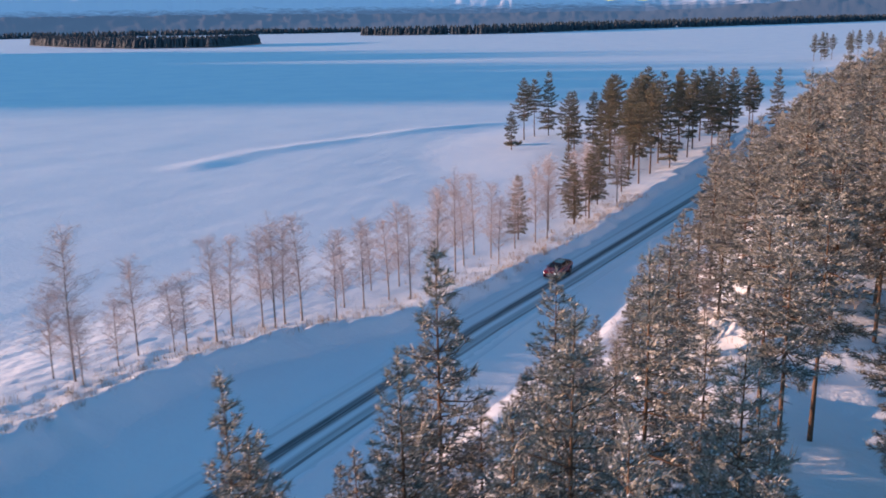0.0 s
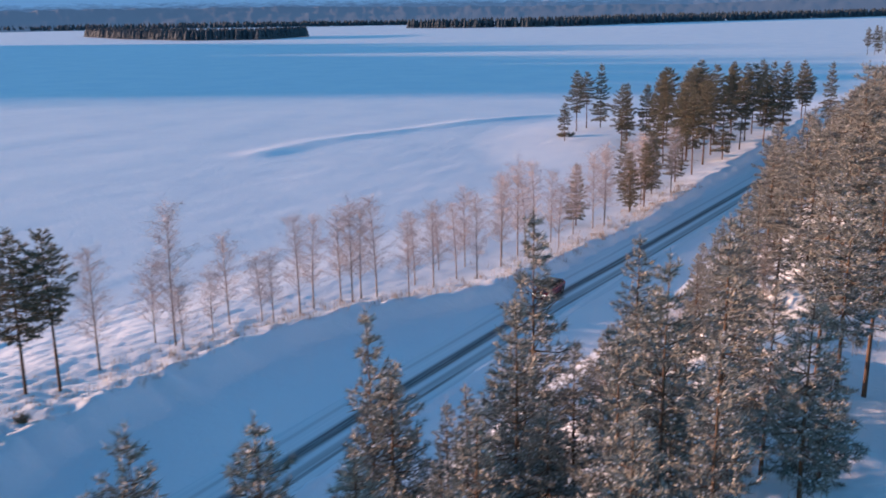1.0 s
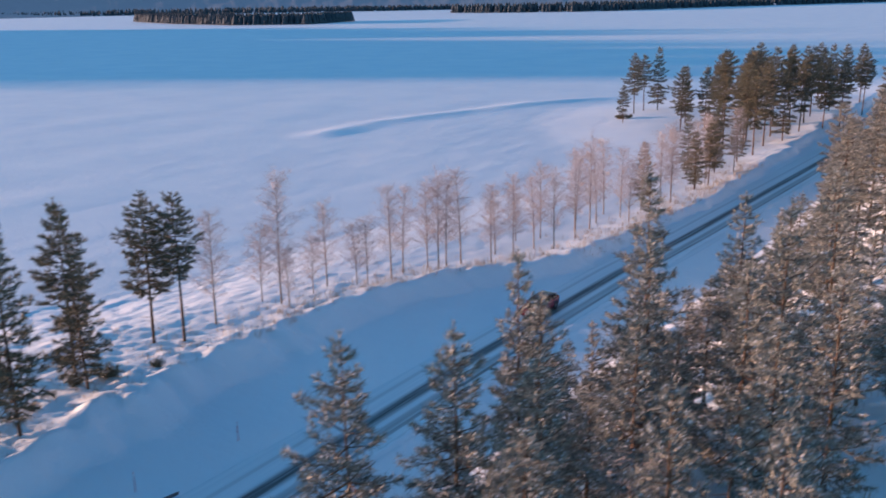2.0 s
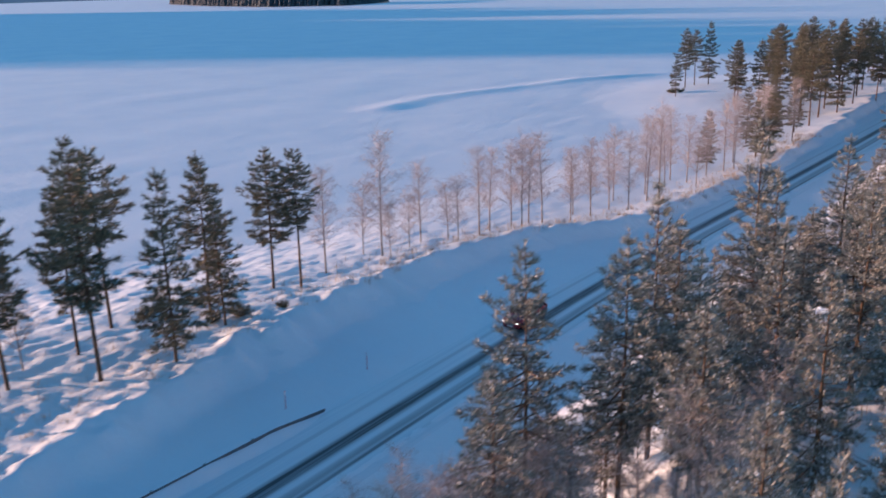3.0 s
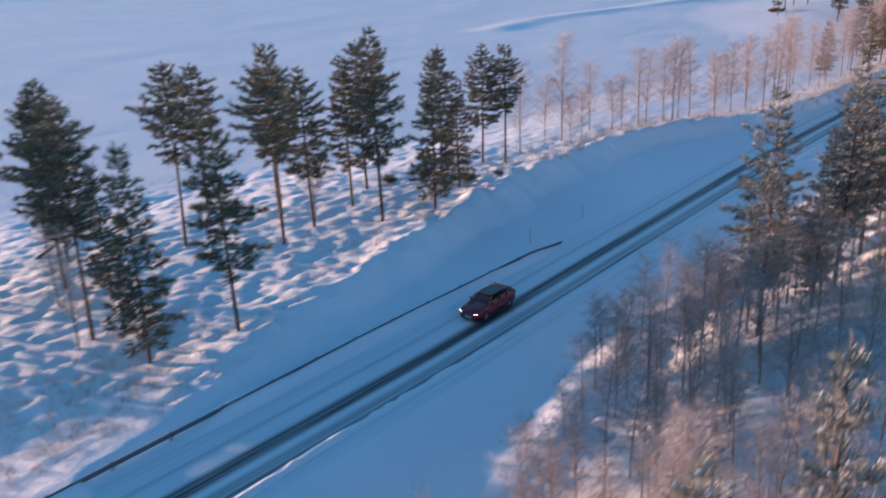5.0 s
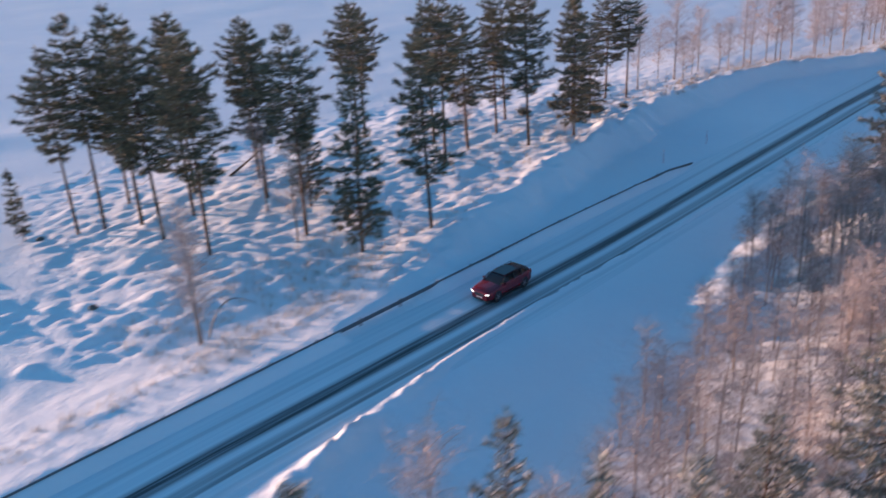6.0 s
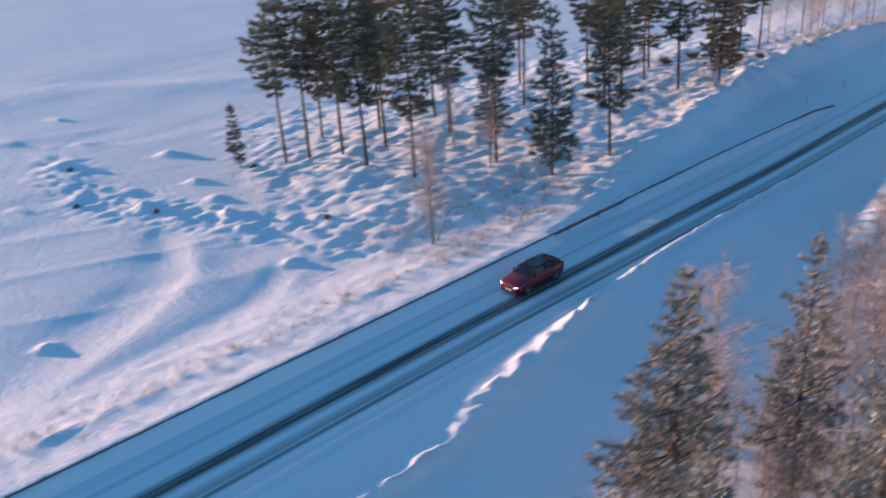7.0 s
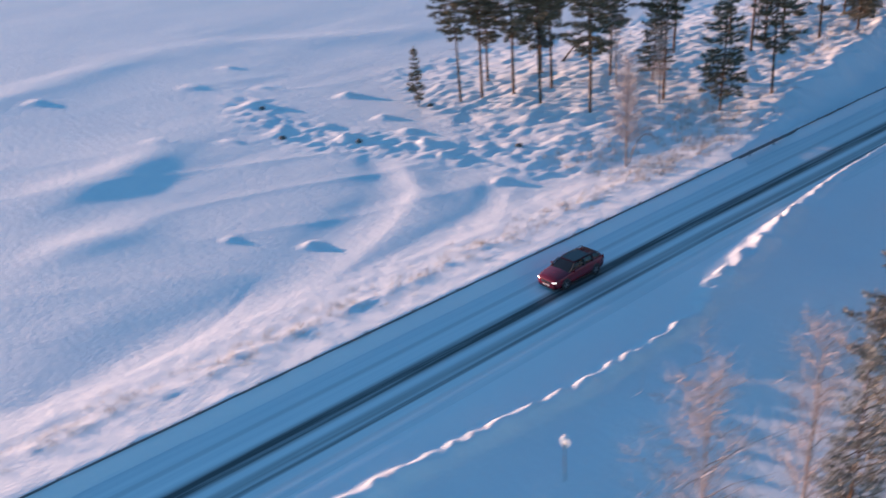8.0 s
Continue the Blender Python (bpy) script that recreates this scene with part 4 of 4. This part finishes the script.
def build_grass():
    """Dry stalks and low scrub poking out of the snow."""
    rnd = random.Random(5)
    verts, faces = [], []
    spots = []
    for _ in range(420):
        y = rnd.uniform(-118, -30)
        spots.append((float(rail_x(y)) - rnd.gauss(4.6, 1.0), y, rnd.uniform(0.3, 0.6)))
    for _ in range(380):
        y = rnd.uniform(-46, -24)
        spots.append((rnd.uniform(-60, -47), y, rnd.uniform(0.3, 0.8)))
    for _ in range(900):
        y = rnd.uniform(30, 145)
        spots.append((float(bay_edge_x(y)) - abs(rnd.gauss(0.5, 3.2)) - 0.5, y, rnd.uniform(0.35, 1.1)))
    for _ in range(500):
        y = rnd.uniform(-30, 30)
        spots.append((float(bay_edge_x(y)) - abs(rnd.gauss(2, 7)) - 0.8, y, rnd.uniform(0.25, 0.6)))
    for _ in range(700):
        y = rnd.uniform(-25, 75)
        spots.append((float(right_foot_x(y)) + rnd.uniform(2, 26), y, rnd.uniform(0.4, 1.3)))
    zs = height(np.array([p[0] for p in spots]), np.array([p[1] for p in spots]))
    for (x, y, h), z in zip(spots, zs):
        for _ in range(9):
            q, l = rnd.uniform(0, 6.28), h * rnd.uniform(0.5, 1.2)
            px, py = x + rnd.gauss(0, 0.22), y + rnd.gauss(0, 0.22)
            dx, dy = math.cos(q) * l * 0.4, math.sin(q) * l * 0.4
            w = rnd.uniform(0.008, 0.02)
            k = len(verts)
            verts += [(px - w * math.sin(q), py + w * math.cos(q), z - 0.05), (px + w * math.sin(q), py - w * math.cos(q), z - 0.05), (px + dx, py + dy, z + l)]
            faces.append((k, k + 1, k + 2))
    tagged(mesh_object("dry_grass", verts, faces, DRY_GRASS), "dry yellowish grass and twigs sticking out of the snow", "dry grass", kind="stuff")


build_grass()


def make_rock(seed, size, cap, label):
    rnd = random.Random(seed)
    rock = tagged(new("rock"), label, "rock")
    for name, mat, z, s in (("stone", ROCK, 0.0, 1.0),) + ((("snow_cap", SNOW_CAP, 0.28, 0.93),) if cap else ()):
        bm = bmesh.new()
        bmesh.ops.create_icosphere(bm, subdivisions=3, radius=size * s)
        for v in bm.verts:
            k = 1 + 0.28 * noise.noise(v.co / size * 1.3 + Vector((seed, 0, 0))) + 0.1 * noise.noise(v.co / size * 4)
            v.co = Vector((v.co.x * k * 1.2, v.co.y * k, v.co.z * k * 0.7 + z * size))
        part(name, bm, mat, rock, "" if name == "stone" else "thick cap of snow", smooth=True)
    return rock


BARE_ROCK = make_rock(3, 0.34, False, "dark stone poking out of a snow drift")
SNOWY_ROCK = make_rock(8, 0.8, True, "snow-capped boulder on the wooded slope")
for i, (src, x, y, up) in enumerate([(BARE_ROCK, -100.6, -52.6, 0.05), (BARE_ROCK, -88.4, -57.4, 0.05), (BARE_ROCK, -79.6, -53.2, 0.05), (BARE_ROCK, -64.4, -44.2, 0.02), (BARE_ROCK, -84.0, -39.2, 0.1),
                                     (SNOWY_ROCK, -11.8, 62.7, 0.1), (SNOWY_ROCK, -10.2, 61.5, 0.0), (SNOWY_ROCK, -8.8, 63.5, 0.1)]):
    m = pose(x, y, ground_z(x, y) + up, 0, 0, i * 70)
    if i in (0, 5):
        src.matrix_basis = m
    else:
        copy_thing(src, m)


def build_marker(x, y):
    sign = tagged(new("road_sign"), "thin roadside sign post capped with snow", "road sign")
    z = ground_z(x, y)
    sign.location = (x, y, z)
    bm = bmesh.new()
    bmesh.ops.create_cone(bm, segments=10, radius1=0.035, radius2=0.035, depth=2.6, matrix=Matrix.Translation((0, 0, 1.1)))
    part("pole", bm, WOOD_POST, sign)
    bm = bmesh.new()
    bmesh.ops.create_cone(bm, cap_ends=True, segments=24, radius1=0.32, radius2=0.32, depth=0.03, matrix=Matrix.Translation((0, 0.055, 2.45)) @ Matrix.Rotation(radians(90), 4, "X"))
    part("plate", bm, SNOW_CAP, sign, "round plate plastered with snow")
    bm = bmesh.new()
    bmesh.ops.create_icosphere(bm, subdivisions=2, radius=0.17, matrix=Matrix.Translation((0, 0.04, 2.76)) @ Matrix.Diagonal((1.2, 0.8, 0.6, 1)))
    part("snow_cap", bm, SNOW_CAP, sign, "lump of snow", smooth=True)


build_marker(-28.0, -78.6)


STAKE_RED = mottled("faded_red_stake", (0.42, 0.05, 0.08), (0.58, 0.12, 0.14), 8.0, 0.6)


def build_snow_stake(x, y):
    """A thin plastic pole that marks the edge of the road for the plough."""
    stake = tagged(new("snow_stake"), "thin red plastic snow stake standing in the lay-by", "snow stake", group="snow stakes")
    stake.location = (x, y, ground_z(x, y))
    bm = bmesh.new()
    bmesh.ops.create_cone(bm, cap_ends=True, segments=8, radius1=0.03, radius2=0.022, depth=1.7, matrix=Matrix.Translation((0, 0, 0.65)))
    part("pole", bm, STAKE_RED, stake)
    bm = bmesh.new()
    bmesh.ops.create_cone(bm, cap_ends=True, segments=8, radius1=0.028, radius2=0.028, depth=0.2, matrix=Matrix.Translation((0, 0, 1.3)))
    part("reflective_band", bm, PLATE, stake, "pale reflective band")




# ---- the car ----
PAINT = mottled("dark_red_car_paint", (0.15, 0.003, 0.012), (0.20, 0.005, 0.017), 30.0, 0.26, 0.3)
PAINT.node_tree.nodes["Principled BSDF"].inputs["Coat Weight"].default_value = 0.6
RUBBER = mottled("snow_dusted_tyre", (0.015, 0.015, 0.016), (0.05, 0.05, 0.055), 12.0, 0.9)
ALLOY = mottled("grey_alloy", (0.25, 0.25, 0.26), (0.4, 0.4, 0.41), 10.0, 0.4, 0.8)
TRIM = mottled("black_trim", (0.012, 0.012, 0.013), (0.03, 0.03, 0.03), 10.0, 0.5)
CHROME = mottled("bright_trim", (0.5, 0.5, 0.5), (0.62, 0.62, 0.62), 10.0, 0.2, 0.9)
PLATE = mottled("white_plate", (0.6, 0.6, 0.6), (0.75, 0.75, 0.75), 10.0, 0.5)
CABIN = mottled("dark_cabin", (0.01, 0.01, 0.012), (0.03, 0.03, 0.03), 5.0, 0.8)
TAIL = mottled("tail_lamp_red", (0.25, 0.005, 0.005), (0.35, 0.01, 0.01), 10.0, 0.2)
GLASS, gt, gb = material("tinted_car_glass", 0.03)
gb.inputs["Base Color"].default_value = (0.03, 0.034, 0.038, 1)
gb.inputs["Transmission Weight"].default_value = 0.6
LAMP, lt, lb = material("headlamp_glow", 0.2)
lb.inputs["Emission Color"].default_value = (1.0, 0.93, 0.85, 1)
lb.inputs["Emission Strength"].default_value = 2.4


def loft(sections):
    """A skin over half sections (x >= 0) that are mirrored, closed at both ends; sections are (y, [(x, z), ...]) from the bottom up."""
    bm = bmesh.new()
    rings = []
    for y, pts in sections:
        ring = [bm.verts.new((x, y, z)) for x, z in pts] + [bm.verts.new((-x, y, z)) for x, z in reversed(pts) if x > 1e-6]
        rings.append(ring)
    for a, b in zip(rings, rings[1:]):
        for j in range(len(a)):
            bm.faces.new((a[j], a[(j + 1) % len(a)], b[(j + 1) % len(b)], b[j]))
    bm.faces.new(rings[0])
    bm.faces.new(list(reversed(rings[-1])))
    bmesh.ops.recalc_face_normals(bm, faces=bm.faces)
    return bm


def panel(points, thick):
    """A thin panel through corner points."""
    bm = bmesh.new()
    vs = [bm.verts.new(p) for p in points]
    f = bm.faces.new(vs)
    bm.normal_update()
    n = f.normal.copy()
    back = [bm.verts.new(Vector(p) - n * thick) for p in points]
    bm.faces.new(list(reversed(back)))
    for j in range(len(vs)):
        k = (j + 1) % len(vs)
        bm.faces.new((vs[k], vs[j], back[j], back[k]))
    bmesh.ops.recalc_face_normals(bm, faces=bm.faces)
    return bm


def build_car():
    car = tagged(new("car"), "dark red estate car with lit headlamps driving on the snowy road", "car")
    # lower body; the nose is at +y
    side = lambda w, zb, zt: [(0.0, zb), (w * 0.90, zb), (w * 0.97, zb + 0.12), (w, zb + 0.30), (w * 0.985, zt - 0.14), (w * 0.93, zt - 0.03), (w * 0.80, zt), (0.0, zt + 0.03)]
    stations = [(2.40, 0.64, 0.30, 0.68), (2.36, 0.76, 0.25, 0.76), (2.24, 0.84, 0.22, 0.83), (2.0, 0.895, 0.21, 0.885), (1.75, 0.915, 0.21, 0.92), (1.30, 0.925, 0.20, 0.975), (0.95, 0.93, 0.20, 1.015), (0.2, 0.93, 0.20, 1.035), (-0.8, 0.93, 0.20, 1.05),
                (-1.5, 0.935, 0.22, 1.07), (-2.0, 0.91, 0.25, 1.07), (-2.28, 0.85, 0.30, 1.02), (-2.38, 0.76, 0.36, 0.94)]
    part("body", loft([(y, side(w, zb, zt)) for y, w, zb, zt in stations]), PAINT, car, smooth=True)
    # cabin
    up = lambda wb, wt, zb, zt: [(0.0, zb), (wb, zb), (wb * 0.5 + wt * 0.5 + 0.02, (zb + zt) / 2), (wt, zt - 0.03), (wt * 0.9, zt), (0.0, zt + 0.02)]
    cab = [(1.10, 0.80, 0.72, 0.90, 1.00), (0.40, 0.84, 0.66, 0.92, 1.385), (-0.4, 0.85, 0.66, 0.92, 1.42), (-1.4, 0.85, 0.64, 0.92, 1.39), (-1.85, 0.83, 0.62, 0.95, 1.34), (-2.25, 0.80, 0.70, 0.95, 1.02)]
    part("windows", loft([(y, up(wb, wt, zb, zt)) for y, wb, wt, zb, zt in cab]), GLASS, car, "dark tinted windows", smooth=False)
    inner = [(0.95, 0.70, 0.62, 0.5, 0.92), (0.40, 0.76, 0.55, 0.5, 1.02), (-1.85, 0.76, 0.55, 0.5, 1.05), (-2.1, 0.7, 0.55, 0.5, 0.95)]
    part("cabin_floor", loft([(y, up(wb, wt, zb, zt)) for y, wb, wt, zb, zt in inner]), CABIN, car)
    for sx in (1, -1):
        for y in (0.05, -0.85):
            bm = bmesh.new()
            box(bm, sx * 0.38 - 0.24, sx * 0.38 + 0.24, y - 0.10, y + 0.06, 0.7, 1.22, 0.05)
            box(bm, sx * 0.38 - 0.11, sx * 0.38 + 0.11, y - 0.09, y + 0.02, 1.20, 1.34, 0.03)
            part("seat", bm, CABIN, car)
    # roof: red frame round a dark glass panel
    roof = [(0.42, 0.675, 1.400), (-0.4, 0.675, 1.437), (-1.4, 0.655, 1.407), (-1.95, 0.63, 1.345)]
    bm = bmesh.new()
    top = [[bm.verts.new((k * w, y, z + (0.012 if abs(k) < 0.8 else -0.02 if abs(k) > 0.95 else 0.004))) for k in (-1, -0.85, -0.4, 0.4, 0.85, 1)] for y, w, z in roof]
    for a, b in zip(top, top[1:]):
        for j in range(5):
            bm.faces.new((a[j], a[j + 1], b[j + 1], b[j]))
    bmesh.ops.solidify(bm, geom=bm.faces[:], thickness=0.02)
    bmesh.ops.recalc_face_normals(bm, faces=bm.faces)
    part("roof", bm, PAINT, car)
    part("roof_window", panel([(0.56, 0.36, 1.436), (0.55, -1.15, 1.446), (-0.55, -1.15, 1.446), (-0.56, 0.36, 1.436)], 0.008), GLASS_DARK, car, "dark glass roof panel")
    for sx in (1, -1):
        bm = bmesh.new()
        box(bm, sx * 0.64 - 0.018, sx * 0.64 + 0.018, -1.75, 0.15, 1.43, 1.465, 0.008)
        part("roof_rail", bm, TRIM, car)
        for ya, yb, wa, wb in ((1.06, 0.42, 0.815, 0.69), (-0.36, -0.42, 0.895, 0.70), (-1.20, -1.28, 0.895, 0.69), (-2.12, -1.86, 0.85, 0.66)):
            v, f = [], []
            tube(v, f, [Vector((sx * wa, ya, 0.985)), Vector((sx * (wa + wb) / 2 + sx * 0.035, (ya + yb) / 2, 1.2)), Vector((sx * wb, yb, 1.395))], [0.045, 0.04, 0.04], 6)
            mesh_object("pillar", v, f, PAINT if ya == -2.12 else TRIM, car, smooth=True)
        bm = bmesh.new()
        box(bm, sx * 1.0 - 0.10, sx * 1.0 + 0.10, 0.70, 0.82, 0.98, 1.12, 0.035)
        part("door_mirror", bm, PAINT, car)
        bm = bmesh.new()
        box(bm, sx * 0.915 - 0.02, sx * 0.915 + 0.02, -1.3, 1.3, 0.22, 0.32, 0.01)
        part("side_skirt", bm, TRIM, car)
        for y in (0.35, -0.75):
            bm = bmesh.new()
            box(bm, sx * 0.925 - 0.012, sx * 0.925 + 0.018, y - 0.10, y + 0.10, 0.86, 0.89, 0.008)
            part("door_handle", bm, PAINT, car)
            v, f = [], []
            tube(v, f, [Vector((sx * 0.924, y - 0.22, 0.36)), Vector((sx * 0.924, y - 0.22, 0.95))], [0.006, 0.006], 4)
            mesh_object("door_gap", v, f, TRIM, car)
        part("headlamp", panel([(sx * 0.80, 2.33, 0.70), (sx * 0.56, 2.43, 0.675), (sx * 0.56, 2.43, 0.70), (sx * 0.82, 2.30, 0.74)], 0.03), LAMP, car, "lit white headlamp")
        part("tail_lamp", panel([(sx * 0.70, -2.40, 0.78), (sx * 0.84, -2.33, 0.78), (sx * 0.80, -2.30, 1.05), (sx * 0.66, -2.36, 1.05)], 0.03), TAIL, car)
        part("fog_lamp_recess", panel([(sx * 0.74, 2.33, 0.36), (sx * 0.52, 2.39, 0.36), (sx * 0.52, 2.40, 0.46), (sx * 0.72, 2.35, 0.50)], 0.02), TRIM, car)
    bm = bmesh.new()
    box(bm, -0.42, 0.42, 2.355, 2.405, 0.50, 0.70, 0.02)
    grille = part("grille", bm, TRIM, car, "black radiator grille")
    for k in range(7):
        bm = bmesh.new()
        box(bm, -0.36 + 0.12 * k - 0.008, -0.36 + 0.12 * k + 0.008, 2.40, 2.412, 0.52, 0.68)
        part("grille_bar", bm, CHROME, grille)
    bm = bmesh.new()
    box(bm, -0.26, 0.26, 2.395, 2.41, 0.36, 0.47, 0.005)
    plate = part("number_plate", bm, PLATE, car, "white number plate")
    bm = bmesh.new()
    box(bm, -0.2, 0.2, 2.411, 2.414, 0.395, 0.435)
    part("lettering", bm, TRIM, plate)
    bm = bmesh.new()
    box(bm, -0.70, 0.70, 2.24, 2.37, 0.20, 0.30, 0.02)
    part("bumper", bm, TRIM, car)
    # wheels
    wheels = []
    for sx in (1, -1):
        for y in (1.45, -1.42):
            bm = bmesh.new()
            bmesh.ops.create_cone(bm, cap_ends=True, segments=28, radius1=0.40, radius2=0.40, depth=0.05, matrix=Matrix.Translation((sx * 0.905, y, 0.37)) @ Matrix.Rotation(radians(90), 4, "Y"))
            part("wheel_arch", bm, TRIM, car)
            wheel = new("wheel")
            wheel.parent = car
            v, f = [], []
            prof = [(0.235, -0.10), (0.30, -0.115), (0.325, -0.08), (0.33, 0.0), (0.325, 0.08), (0.30, 0.115), (0.235, 0.10)]
            for k in range(32):
                q = 2 * math.pi * k / 32
                v += [(u, r * math.cos(q), r * math.sin(q)) for r, u in prof]
            m = len(prof)
            f = [(k * m + j, k * m + (j + 1) % m, ((k + 1) % 32) * m + (j + 1) % m, ((k + 1) % 32) * m + j) for k in range(32) for j in range(m)]
            mesh_object("tyre", v, f, RUBBER, wheel, smooth=True)
            bm = bmesh.new()
            bmesh.ops.create_cone(bm, cap_ends=True, segments=16, radius1=0.06, radius2=0.05, depth=0.05, matrix=Matrix.Translation((sx * 0.09, 0, 0)) @ Matrix.Rotation(radians(90), 4, "Y"))
            for k in range(5):
                bmesh.ops.create_cube(bm, size=1, matrix=Matrix.Rotation(radians(72 * k), 4, "X") @ Matrix.Translation((sx * 0.085, 0, 0.14)) @ Matrix.Diagonal((0.03, 0.06, 0.22, 1)))
            part("rim", bm, ALLOY, wheel)
            bm = bmesh.new()
            bmesh.ops.create_cone(bm, cap_ends=True, segments=24, radius1=0.24, radius2=0.24, depth=0.04, matrix=Matrix.Rotation(radians(90), 4, "Y"))
            part("brake_disc", bm, TRIM, wheel)
            wheels.append((wheel, sx * 0.84, y))
    return car, wheels


GLASS_DARK = mottled("dark_roof_glass", (0.008, 0.009, 0.01), (0.014, 0.015, 0.017), 5.0, 0.08)
CAR, WHEELS = build_car()
CAR.scale = (1.08, 1.08, 1.12)

build_snow_stake(-44.8, 20.1)
build_snow_stake(-45.4, 11.4)

# seconds and place along the road of the car's middle
DRIVE = [(0.0, 94.6), (1.5, 66.5), (2.5, 46.2), (3.5, 25.9), (4.5, 6.3), (5.5, -13.5), (6.5, -33.2), (7.0, -43.1), (8.0, -62.7)]


def motions():
    rows = []
    for t, y in DRIVE:
        x = float(road_x(y)) - 1.0
        heading = math.degrees(math.atan2(float(road_x(y - 6)) - float(road_x(y + 6)), 12.0))
        rows.append((t, pose(x, y, ROAD_Z + 0.02, 0, 0, 180 + heading)))
    walk(CAR, rows)
    for wheel, x, y in WHEELS:
        walk(wheel, [(i / 30, pose(x, y, 0.33, -43.0 * i, 0, 0)) for i in range(241)])


motions()
